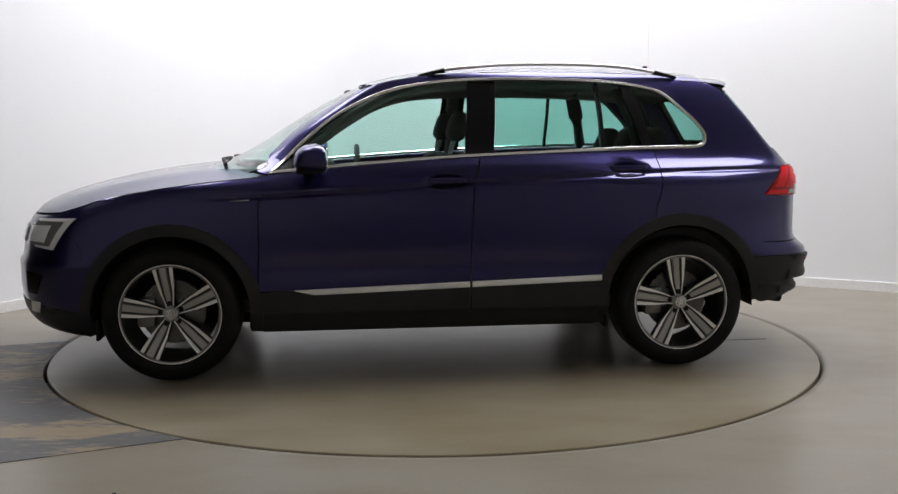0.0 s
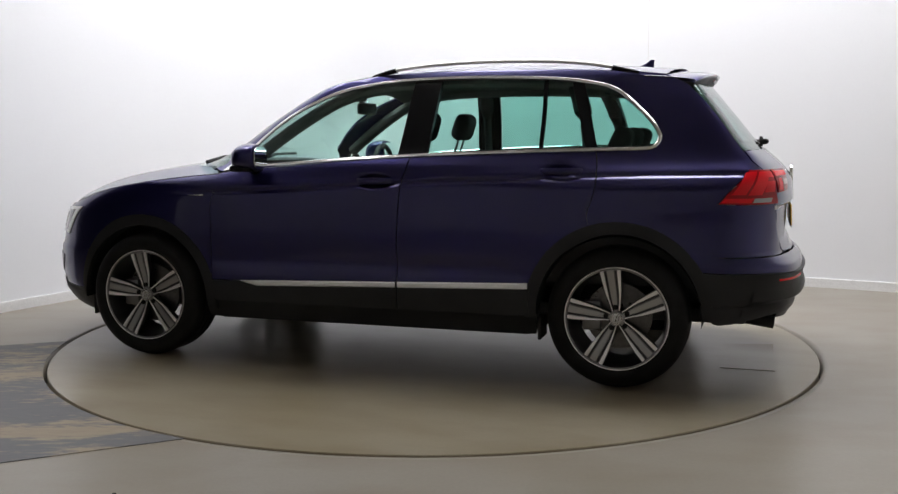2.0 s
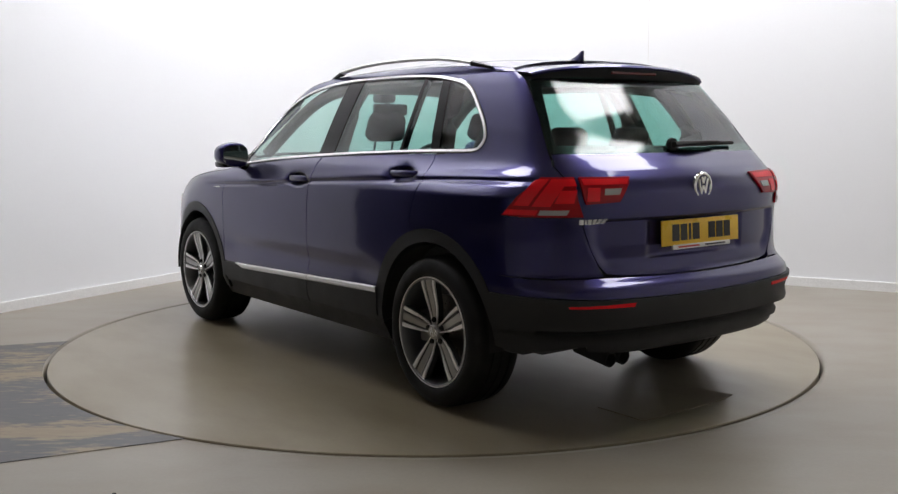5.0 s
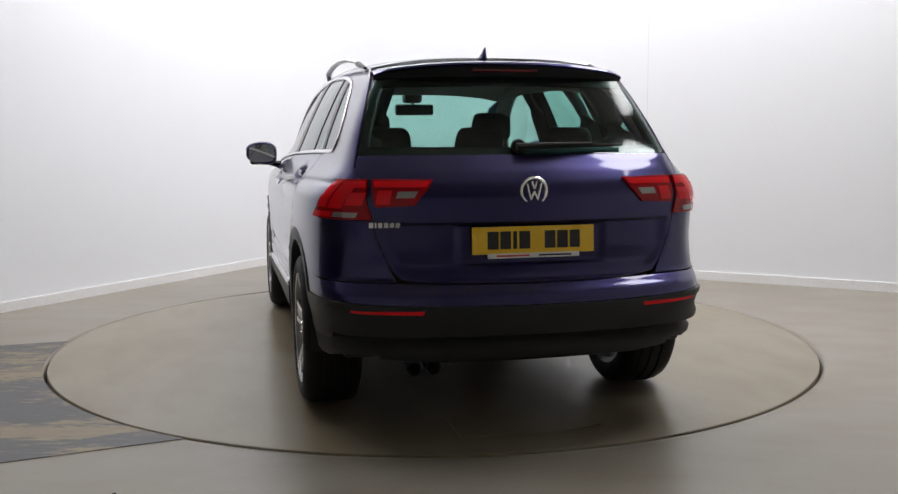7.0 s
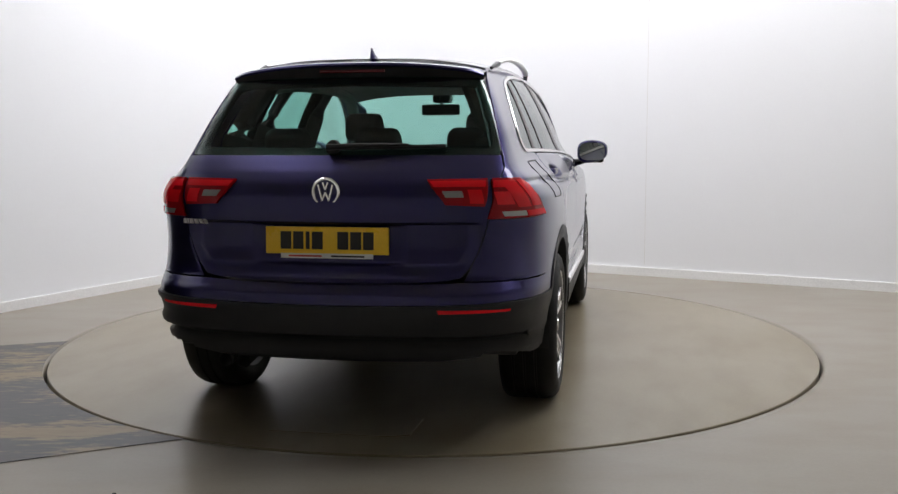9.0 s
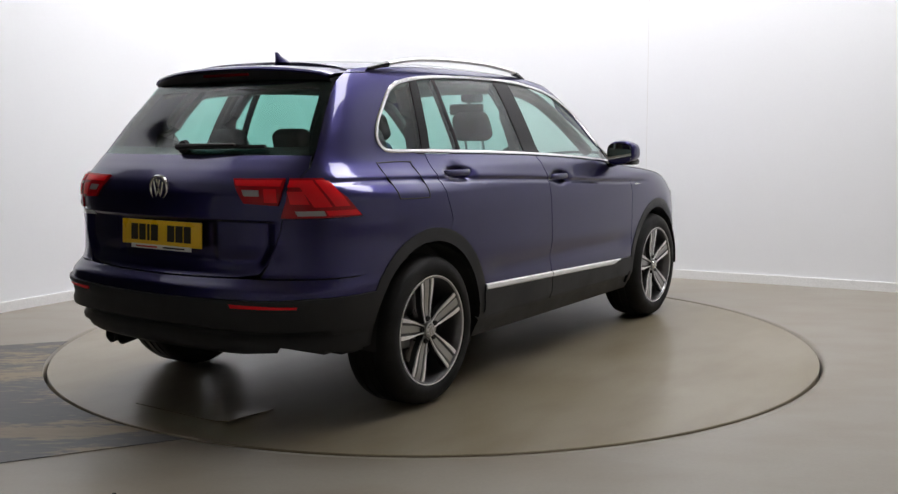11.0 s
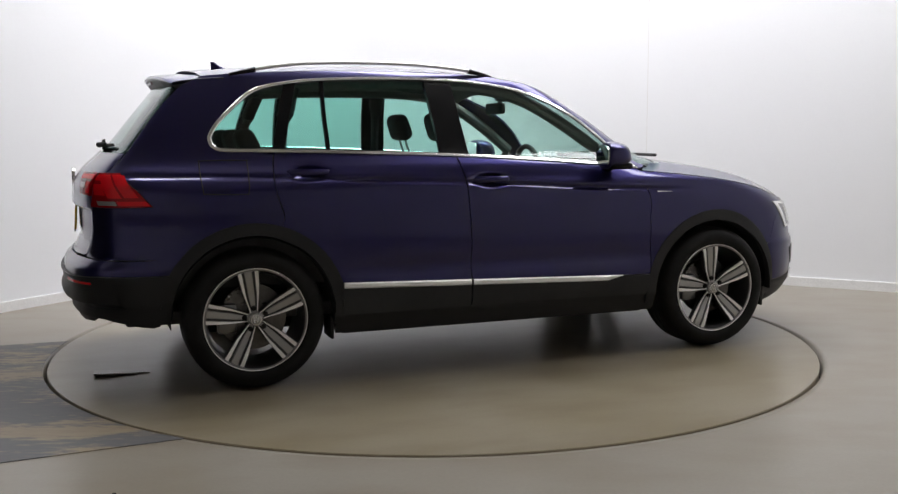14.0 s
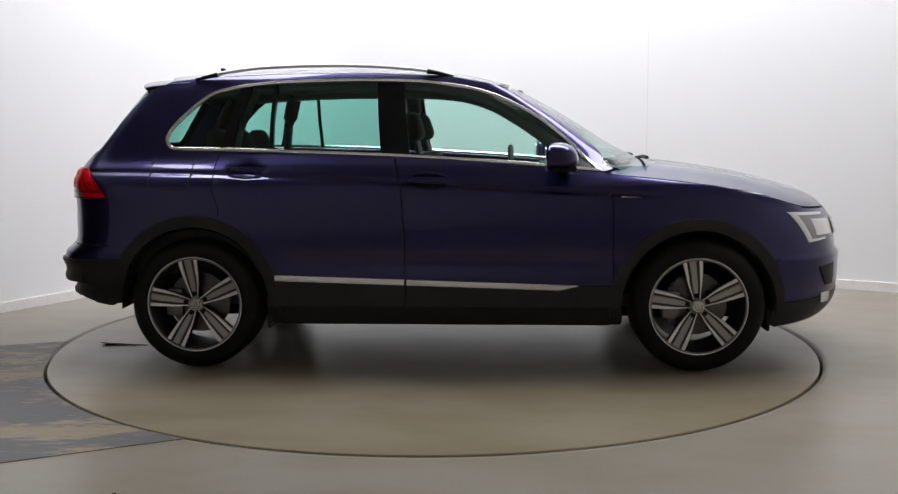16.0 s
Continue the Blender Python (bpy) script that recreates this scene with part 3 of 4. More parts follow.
def build_side(car, sg):
    """Wings, doors, windows, claddings and trims of one side."""
    P = lambda *pts: [S(*p) for p in pts]
    lower = lambda x: 0.486 - 0.030 * x
    # front wing
    seam = [S(x, SEAM_Z(x) - GAP) for x in np.linspace(0.86, 1.90, 14)]
    wing = P(*[(x + GAP, z) for x, z in FRONT_CUT[::-1]]) + seam + P((1.86, 0.80), (1.80, 0.72), (1.775, 0.60)) + [q for q in arch(1.34, ARCH_R, 32, 165, 26)]
    part_label = "dark blue metallic front wing"
    panel("front_wing", wing, M_PAINT, car, sg, fine=FINE, label=part_label)
    # doors
    belt_f = [(x, BELT(x) - 0.004) for x in np.linspace(-0.248, 0.832, 16)]
    door = P(*belt_f, *[(x - GAP, z) for x, z in FRONT_CUT[1:]]) + P(*[(x, lower(x)) for x in np.linspace(0.80, -0.19, 8)]) + P(*[(x + GAP, z) for x, z in MID_CUT[::-1]])
    fd = panel("front_door", door, M_PAINT, car, sg, fine=FINE, label="dark blue front door with a shoulder crease")
    belt_r = [(x, BELT(x) - 0.004) for x in np.linspace(-1.205, -0.260, 14)]
    arc_pts = [(-1.34 + (ARCH_R + 0.0) * math.cos(radians(a)), axle_z(-1) + ARCH_R * math.sin(radians(a))) for a in np.linspace(72, 21, 14)]
    door = P(*belt_r, *[(x - GAP, z) for x, z in MID_CUT[1:]], *[(x, lower(x)) for x in np.linspace(-0.25, -0.90, 6)]) + P(*arc_pts[::-1]) + P(*[(x + GAP, z) for x, z in REAR_CUT[::-1]])
    rd = panel("rear_door", door, M_PAINT, car, sg, fine=FINE, label="dark blue rear door with a shoulder crease")
    # rear quarter with roof side and windscreen pillar, one frame round the windows
    win = [tuple(p) for p in window_outline(-0.001)]
    k0 = next(i for i, p in enumerate(win) if p[0] < -1.21 and p[1] < 1.2 and i > 40)
    inner = [S(*p) for p in win[:k0 + 1] if True]
    pillar = [(0.895, 1.075), (0.835, 1.155), (0.735, 1.255), (0.62, 1.348), (0.50, 1.424), (0.36, 1.492), (0.22, 1.534), (0.05, 1.563), (-0.15, 1.580)]
    roofside = pillar + [(-0.5, 1.590), (-0.9, 1.588), (-1.25, 1.576), (-1.45, 1.561), (-1.53, 1.552)]
    win_edge = [R(0.585, 1.50), R(0.610, 1.43), R(0.640, 1.34), R(0.668, 1.25), R(0.694, 1.165), R(0.705, 1.125), R(0.695, 1.079)]
    lamp_edge = [S(-1.935, 1.078), S(-1.872, 1.000), S(-1.800, 0.918), S(-1.90, 0.914)] + [R(0.70, 0.914), R(0.655, 0.914)]
    low = [R(0.640, 0.85), R(0.615, 0.78), R(0.585, 0.72), R(0.56, 0.668), S(-1.86, 0.668), S(-1.74, 0.668)]
    arc2 = [(-1.34 + ARCH_R * math.cos(radians(a)), axle_z(-1) + ARCH_R * math.sin(radians(a))) for a in np.linspace(138, 72, 16)]
    quarter = [S(*p) for p in roofside] + win_edge + lamp_edge + low + P(*arc2) + P(*[(x - GAP, z) for x, z in REAR_CUT[::-1]]) + inner[::-1]
    panel("rear_quarter", quarter, M_PAINT, car, sg, fine=FINE, label="dark blue rear quarter panel, pillar and roof side")
    # bright window surround
    loop = [S(*p) for p in window_outline()]
    ribbon("window_surround", loop, 0.019 * -1, M_CHROME, car, sg, 0.007, True, "polished bright metal window surround")
    # glass and gloss black pillars
    ins = window_outline(0.017)
    cuts = {
        "front_window": (lambda x, z: x - (-0.175 + (z - 1.14) * -0.10), lambda x, z: (0.715 - (z - 1.10) * 0.02) - x),
        "mirror_base": (lambda x, z: x - (0.722 - (z - 1.10) * 0.02),),
        "door_pillar": (lambda x, z: x - (-0.335 + (z - 1.14) * -0.08), lambda x, z: (-0.178 + (z - 1.14) * -0.10) - x),
        "rear_window": (lambda x, z: x - (-0.925 + (z - 1.16) * 0.02), lambda x, z: (-0.338 + (z - 1.14) * -0.08) - x),
        "window_bar": (lambda x, z: x - (-0.945 + (z - 1.16) * 0.02), lambda x, z: (-0.925 + (z - 1.16) * 0.02) - x),
        "small_window": (lambda x, z: x - (-1.165 + (z - 1.16) * 0.28), lambda x, z: (-0.945 + (z - 1.16) * 0.02) - x),
        "rear_pillar": (lambda x, z: x - (-1.225 + (z - 1.16) * 0.28), lambda x, z: (-1.165 + (z - 1.16) * 0.28) - x),
        "quarter_window": (lambda x, z: (-1.225 + (z - 1.16) * 0.28) - x,),
    }
    for name, tests in cuts.items():
        pts = ins
        for test in tests:
            pts = clip(pts, test)
        glass = "window" in name and "bar" not in name
        mat = (M_GLASSF if name == "front_window" else M_GLASS) if glass else M_GLOSSBLACK
        owner = {"front_window": fd, "mirror_base": fd, "rear_window": rd, "window_bar": rd, "small_window": rd}.get(name, car)
        ob = panel(name, [S(*p) for p in pts], mat, owner, sg, -0.006 if glass else -0.003, 0.0008 if glass else 0.03,
                   "green tinted side glass" if glass else "gloss black pillar trim", 0.04, 0.05)
    # claddings
    clad = "grained black plastic cladding"
    for cx, name, a0, a1 in ((1.34, "front_arch_trim", -16, 188), (-1.34, "rear_arch_trim", -10, 182)):
        ring = arch(cx, ARCH_R + 0.001, a0, a1, 40) + arch(cx, ARCH_IN, a1, a0, 40)
        panel(name, ring, M_CLAD, car, sg, 0.010, 0.075, "black plastic wheel arch trim", 0.04, 0.05,
              relief=lambda t, z, c=cx: -0.012 * step(0.045, 0.0, math.hypot(shell(t, z).x - c, z - axle_z(c)) - ARCH_IN) - 0.006 * step(0.012, 0.0, ARCH_R - math.hypot(shell(t, z).x - c, z - axle_z(c))))
    top = lambda x: lower(x) - 0.003
    for x0, x1, name in ((-0.195, 0.895, "front_door_cladding"), (-0.90, -0.203, "rear_door_cladding")):
        xs = np.linspace(x0, x1, 10)
        panel(name, P(*[(x, top(x)) for x in xs], *[(x, 0.338) for x in xs[::-1]]), M_CLAD, fd if x1 > 0 else rd, sg, 0.008, 0.03, clad, 0.04, 0.012,
              relief=lambda t, z: -0.010 * step(0.385, 0.345, z))
    xs = np.linspace(-0.93, 0.94, 12)
    panel("sill", P(*[(x, 0.336) for x in xs], *[(x, 0.238) for x in xs[::-1]]), M_CLAD, car, sg, -0.012, 0.05, "black plastic sill", 0.04, 0.03)
    for x0, x1, name in ((0.712, -0.192, "front_door_strip"), (-0.204, -0.896, "rear_door_strip")):
        xs = np.linspace(x0, x1, 20)
        front = x0 > 0
        path = [S(x, lower(x) + 0.000) for x in xs]
        ribbon(name, path, (lambda s: -0.030 * min(1, 0.12 + s / 0.12)) if front else -0.030, M_RAIL, fd if front else rd, sg, 0.013, False, "bright metal strip along the door")
    # door handles
    for (hx, hz), door in zip(HANDLES, (fd, rd)):
        y = shell(t_of_x(hx, hz + 0.07), hz).y
        bm = bmesh.new()
        path = smooth_path([(hx + 0.105, (y + 0.010) * sg, hz + 0.004), (hx + 0.085, (y + 0.024) * sg, hz + 0.004), (hx, (y + 0.031) * sg, hz + 0.005), (hx - 0.085, (y + 0.027) * sg, hz + 0.006), (hx - 0.112, (y + 0.012) * sg, hz + 0.006)], 5)
        add_tube(bm, path, lambda s: 0.0095 - 0.002 * abs(2 * s - 1) ** 3, 10, 1.7)
        part("door_handle", bm, M_PAINT, door, "dark blue bar handle")
    # mirror
    bm = bmesh.new()
    bmesh.ops.create_uvsphere(bm, u_segments=28, v_segments=16, radius=1)
    for v in bm.verts:
        x, y, z = v.co
        sup = (abs(x)**2.6 + abs(y)**3.2 + abs(z)**3.0) ** (-1 / 2.9)
        x, y, z = x * sup, y * sup, z * sup
        if x < -0.55:
            x = -0.55 + (x + 0.55) * 0.10
        h = 0.076 * (1 - 0.22 * max(0, y)) * (1 - 0.10 * max(0, x))
        v.co = (0.605 + 0.094 * x * (1 - 0.12 * z) - 0.015 * y, (0.965 + 0.100 * y) * sg, 1.136 + h * z + 0.006 * y)
    mirror = part("door_mirror", bm, M_PAINT, car, "dark blue door mirror housing")
    bm = bmesh.new()
    out = [(0.965 + 0.083 * math.copysign(abs(math.cos(a)) ** 0.6, math.cos(a)), 1.136 + 0.058 * math.copysign(abs(math.sin(a)) ** 0.6, math.sin(a))) for a in np.linspace(0, 2 * math.pi, 29)[:-1]]
    vs = add_prism(bm, out, 0, 0.004)
    for v in vs:
        y, z, d = v.co
        v.co = (0.541 - d - 0.10 * (y - 0.965), y * sg, z)
    part("mirror_glass", bm, M_MIRROR, mirror, "silvered mirror glass")
    bm = bmesh.new()
    add_tube(bm, [(0.64, 0.80 * sg, 1.062), (0.63, 0.87 * sg, 1.064), (0.62, 0.95 * sg, 1.085)], lambda s: 0.034 - 0.008 * s, 12, 0.7)
    add_box(bm, 0.56, 0.69, 0.895, 1.04, 1.062, 1.098, 0.015, Matrix.Diagonal((1, sg, 1, 1)))
    part("mirror_foot", bm, M_GLOSSBLACK, mirror, "gloss black mirror foot")
    # roof rail
    rail = smooth_path([(0.045, 0.575, 1.572), (-0.06, 0.588, 1.595), (-0.20, 0.598, 1.613), (-0.45, 0.602, 1.629), (-0.75, 0.602, 1.632), (-1.00, 0.596, 1.624), (-1.17, 0.588, 1.607), (-1.30, 0.578, 1.585), (-1.395, 0.570, 1.566)], 6)
    for name, a, b, mat, lb in (("rail_foot", 0, 9, M_GLOSSBLACK, "black rail foot"), ("roof_rail", 8, 41, M_RAIL, "bright aluminium roof rail"), ("rail_foot", 40, 49, M_GLOSSBLACK, "black rail foot")):
        bm = bmesh.new()
        if name == "rail_foot":
            thin = (lambda u: 0.008 + 0.008 * u) if a == 0 else (lambda u: 0.016 - 0.008 * u)
            add_tube(bm, [(p[0], p[1] * sg, p[2] - 0.004) for p in rail[a:b]], thin, 10, 0.9)
        else:
            add_tube(bm, [(p[0], p[1] * sg, p[2]) for p in rail[a:b]], 0.017, 12, 0.6)
        part(name, bm, mat, car, lb)
    # tail lamp, outer half on the body and inner half on the tailgate
    lamp = panel("tail_lamp", [S(-1.938, 1.075), R(0.66, 1.075), R(0.648, 0.918), R(0.70, 0.918), S(-1.90, 0.918), S(-1.806, 0.922), S(-1.877, 1.000)][::-1], M_REDDARK, car, sg, 0.010, 0.03, "red tail lamp lens", 0.03, 0.02)
    red = "bright red lamp element"
    panel("lamp_bar", [S(-1.925, 1.066), S(-1.972, 1.066), S(-1.925, 0.964), S(-1.862, 0.964)], M_RED, lamp, sg, 0.0125, 0.004, red, 0.03, 0.02)
    panel("lamp_bar", [S(-1.980, 1.066), R(0.665, 1.066), R(0.665, 1.040), R(0.71, 1.040), R(0.76, 0.962), S(-1.936, 0.962)], M_RED, lamp, sg, 0.0125, 0.004, red, 0.03, 0.02)
    panel("lamp_bar", [R(0.725, 1.024), R(0.668, 1.024), R(0.684, 0.975), R(0.748, 0.975)], M_RED, lamp, sg, 0.0125, 0.004, red, 0.03, 0.02)
    panel("lamp_bar", [S(-1.835, 0.948), S(-1.96, 0.948), S(-1.95, 0.926), S(-1.815, 0.926)], M_RED, lamp, sg, 0.0125, 0.004, red, 0.03, 0.02)
    panel("lamp_strip", [S(-1.966, 0.947), R(0.700, 0.947), R(0.71, 0.927), S(-1.958, 0.927)], M_WHITELENS, lamp, sg, 0.0125, 0.004, "clear white lamp strip", 0.03, 0.02)
    lamp = panel("tailgate_lamp", [R(0.642, 1.075), R(0.405, 1.072), R(0.425, 1.045), R(0.485, 0.975), R(0.636, 0.968)], M_REDDARK, car, sg, 0.010, 0.02, "red inner tail lamp lens", 0.03, 0.02)
    panel("lamp_bar", [R(0.637, 1.066), R(0.417, 1.064), R(0.436, 1.043), R(0.637, 1.043)], M_RED, lamp, sg, 0.0125, 0.004, red, 0.03, 0.02)
    panel("lamp_bar", [R(0.622, 1.032), R(0.568, 1.032), R(0.580, 0.980), R(0.634, 0.980)], M_RED, lamp, sg, 0.0125, 0.004, red, 0.03, 0.02)
    panel("reversing_lens", [R(0.548, 1.027), R(0.468, 1.027), R(0.486, 1.004), R(0.556, 1.004)], M_WHITELENS, lamp, sg, 0.0125, 0.004, "grey white reversing lens", 0.03, 0.02)
    # reflector in the black bumper
    panel("bumper_reflector", [R(0.745, 0.572), R(0.462, 0.562), R(0.470, 0.546), R(0.740, 0.552)], M_RED, car, sg, 0.010, 0.008, "narrow red reflector", 0.03, 0.02)
    # headlamp
    lamp = panel("headlamp", [S(1.795, 0.842), S(1.99, 0.828), F(0.55, 0.80), F(0.55, 0.70), S(2.05, 0.688), S(1.93, 0.676)], M_LAMPINSIDE, car, sg, 0.003, 0.02, "clear headlamp with bright edging", 0.03, 0.02)
    panel("lamp_edge", [S(1.80, 0.840), S(2.03, 0.828), S(2.03, 0.816), S(1.862, 0.822), S(1.952, 0.694), S(2.05, 0.697), S(2.05, 0.688), S(1.93, 0.678)], M_HEADLENS, lamp, sg, 0.006, 0.004, "white daytime light strip", 0.03, 0.02)
    panel("lamp_lens", [S(1.945, 0.80), F(0.56, 0.79), F(0.56, 0.71), S(1.985, 0.712)], M_HEADLENS, lamp, sg, 0.006, 0.004, "clear lamp lens", 0.03, 0.02)
    panel("fog_lamp", [S(2.02, 0.402), S(2.085, 0.402), S(2.09, 0.345), S(2.03, 0.345)], M_HEADLENS, car, sg, 0.008, 0.004, "clear fog lamp", 0.03, 0.02)
    panel("bumper_vent", [S(2.00, 0.545), F(0.60, 0.555), F(0.60, 0.44), S(2.05, 0.44)], M_GLOSSBLACK, car, sg, 0.005, 0.004, "black bumper vent", 0.03, 0.02)
    # small wing badge and indicator
    ribbon("wing_badge", [S(x, 0.925) for x in (1.03, 1.0, 0.96, 0.93)], lambda s: 0.002 + 0.007 * s, M_CHROME, car, sg, 0.003, False, "small bright wing badge")
    if sg < 0:
        ring = [(-1.345, 1.118), (-1.355, 0.985), (-1.385, 0.970), (-1.55, 0.974), (-1.575, 0.99), (-1.580, 1.118), (-1.56, 1.134), (-1.36, 1.134)]
        ribbon("fuel_flap_joint", [S(*p) for p in smooth_path(ring, 5, True)], 0.0055, M_UNDER, car, sg, 0.003, True, "thin dark joint of the fuel flap")


def build_ends(car):
    """Bumpers, tailgate, rear window, bonnet, windscreen, roof and spoiler."""
    arc_of = lambda cx, a0, a1, n=8: arch(cx, ARCH_R - 0.012, a0, a1, n)
    low = [S(-1.86, 0.662), R(0.56, 0.662), R(0.3, 0.655), (-2.0, 0.652), (-2.0, 0.575), R(0.3, 0.577), R(0.6, 0.583), R(0.78, 0.592), S(-1.9, 0.590)] + arc_of(-1.34, 150, 136.5)
    panel("rear_bumper", low, M_PAINT, car, 0, label="dark blue upper rear bumper", z_cut=0.012)
    ridge = lambda t, z: (0.006 if t < 0 else 0) + (0.020 * step(0.452, 0.462, z) * step(0.520, 0.475, z) - 0.022 * bell(z - 0.434, 0.014) + 0.016 * step(0.372, 0.384, z) * step(0.424, 0.402, z) + 0.008 * step(0.556, 0.566, z) if t < -1.0 else 0)
    dark = arc_of(-1.34, 183, 150.4, 14) + [S(-1.9, 0.587), R(0.78, 0.589), R(0.6, 0.580), R(0.3, 0.574), (-2.0, 0.572), (-2.0, 0.335), R(0.45, 0.342), R(0.62, 0.355), S(-2.08, 0.385), S(-1.95, 0.355), S(-1.82, 0.335)]
    panel("rear_bumper_skirt", dark, M_CLAD, car, 0, 0.0, 0.05, "grained black lower rear bumper", 0.02, 0.008, relief=ridge)
    front = arc_of(1.34, 2, 31, 10) + [S(1.775, 0.605), S(1.803, 0.72), S(1.863, 0.80), S(1.885, 0.860), S(1.95, 0.852), F(0.5, 0.842), (2.0, 0.838), (2.0, 0.40), F(0.5, 0.40), S(2.05, 0.385)]
    panel("front_bumper", front, M_PAINT, car, 0, label="dark blue front bumper", z_cut=0.015)
    skirt = arc_of(1.34, -16, 1.6, 8) + [S(2.05, 0.381), F(0.5, 0.396), (2.0, 0.396), (2.0, 0.215), F(0.5, 0.215), S(1.95, 0.235), S(1.82, 0.225)]
    panel("front_bumper_skirt", skirt, M_CLAD, car, 0, 0.004, 0.05, "grained black lower front bumper", 0.02, 0.02)
    panel("grille", [F(0.50, 0.785), (2.0, 0.785), (2.0, 0.70), F(0.50, 0.70)], M_GLOSSBLACK, car, 0, 0.004, 0.006, "gloss black radiator grille", 0.03, 0.02)
    for z in (0.715, 0.745, 0.775):
        panel("grille_bar", [F(0.50, z + 0.005), (2.0, z + 0.005), (2.0, z - 0.005), F(0.50, z - 0.005)], M_CHROME, car, 0, 0.012, 0.01, "bright grille bar", 0.03, 0.02)
    # tailgate
    gate = [R(0.700, 1.122), R(0.690, 1.079), R(0.651, 1.077), R(0.651, 0.914), R(0.636, 0.85), R(0.611, 0.78), R(0.580, 0.72), R(0.545, 0.680), R(0.48, 0.669), R(0.3, 0.662), (-2.0, 0.659), (-2.0, 1.172), R(0.3, 1.172), R(0.6, 1.172), R(0.684, 1.170)]
    tg = panel("tailgate", gate[::-1], M_PAINT, car, 0, label="dark blue tailgate with a hollow round the plate", t_cut=0.012, z_cut=0.01)
    glass = [R(0.581, 1.497), R(0.6075, 1.43), R(0.6375, 1.34), R(0.6665, 1.25), R(0.686, 1.190), R(0.674, 1.178), R(0.6, 1.175), R(0.3, 1.175), (-2.0, 1.175), (-2.0, 1.520), R(0.3, 1.515)]
    panel("rear_screen", glass, M_GLASS, car, 0, -0.004, 0.0008, "green tinted rear window", 0.03, 0.04)
    panel("rear_screen_border", [R(0.584, 1.497), R(0.609, 1.43), R(0.639, 1.34), R(0.668, 1.25), R(0.692, 1.172), R(0.650, 1.172), R(0.632, 1.25), R(0.602, 1.34), R(0.57, 1.43), R(0.540, 1.497)], M_GLOSSBLACK, car, 1, -0.010, 0.03, "black glass border", 0.03, 0.04)
    panel("rear_screen_border", [R(0.584, 1.497), R(0.609, 1.43), R(0.639, 1.34), R(0.668, 1.25), R(0.692, 1.172), R(0.650, 1.172), R(0.632, 1.25), R(0.602, 1.34), R(0.57, 1.43), R(0.540, 1.497)], M_GLOSSBLACK, car, -1, -0.010, 0.03, "black glass border", 0.03, 0.04)
    panel("rear_screen_base", [R(0.665, 1.214), (-2.0, 1.208), (-2.0, 1.174), R(0.680, 1.180)], M_GLOSSBLACK, car, 0, -0.009, 0.01, "black glass border", 0.03, 0.04)
    panel("rear_screen_top", [R(0.565, 1.505), R(0.585, 1.468), (-2.0, 1.480), (-2.0, 1.518), R(0.3, 1.513)], M_GLOSSBLACK, car, 0, -0.009, 0.01, "black glass border", 0.03, 0.04)
    # windscreen
    wind = [F(0.79, 1.085), F(0.74, 1.155), F(0.70, 1.25), F(0.652, 1.345), F(0.60, 1.43), F(0.565, 1.485), F(0.50, 1.505), F(0.3, 1.520), (2.0, 1.526), (2.0, 1.09)]
    panel("windscreen", wind, M_GLASSF, car, 0, -0.004, 0.0008, "clear green tinted windscreen", 0.03, 0.04)
    # bonnet
    bm = bmesh.new()
    zc = curve_fn((1.08, 1.108), (1.25, 1.096), (1.50, 1.064), (1.80, 1.003), (2.00, 0.943), (2.10, 0.902), (2.155, 0.866), (2.175, 0.838))
    nx, ny = 40, 30
    grid = []
    for i in range(nx + 1):
        x0 = 1.13 + (2.172 - 1.13) * (i / nx) ** 0.8
        row = []
        for j in range(ny + 1):
            e = j / ny * 2 - 1
            xe = max(0.86, x0 - 0.27)
            se = SEAM_Z(xe) + GAP
            ye = shell(t_of_x(xe, se), se).y
            y = ye * e
            x = x0 + (xe - x0) * abs(e) ** 2.2
            drop = abs(e) ** 3.0
            ridge = 0.010 * bell(abs(e) - 0.72, 0.10) * step(2.1, 1.7, x0)
            row.append(bm.verts.new((x, y, zc(x0) + (se - zc(x0)) * drop + ridge)))
        grid.append(row)
    for i in range(nx):
        for j in range(ny):
            bm.faces.new((grid[i][j], grid[i + 1][j], grid[i + 1][j + 1], grid[i][j + 1]))
    hood = part("bonnet", bm, M_PAINT, car, "dark blue bonnet with two raised ridges")
    # scuttle and front wipers
    bm = bmesh.new()
    add_tube(bm, smooth_path([(0.90, 0.74, 1.062), (1.06, 0.5, 1.083), (1.12, 0.0, 1.090), (1.06, -0.5, 1.083), (0.90, -0.74, 1.062)], 8), 0.045, 8, 0.35)
    part("scuttle", bm, M_CLAD, car, "black plastic scuttle")
    for y0, y1 in ((0.62, 0.05), (-0.05, -0.60)):
        bm = bmesh.new()
        add_tube(bm, [(1.07, y0, 1.102), (1.115, (y0 + y1) / 2, 1.125), (1.10, y1, 1.125)], 0.010, 6)
        part("wiper", bm, M_UNDER, car, "black windscreen wiper")
    # roof
    edge = curve_fn((-1.72, 1.530), (-1.53, 1.5525), (-1.45, 1.5615), (-1.25, 1.5765), (-0.9, 1.589), (-0.5, 1.591), (-0.15, 1.581), (0.05, 1.564), (0.22, 1.535), (0.36, 1.493))
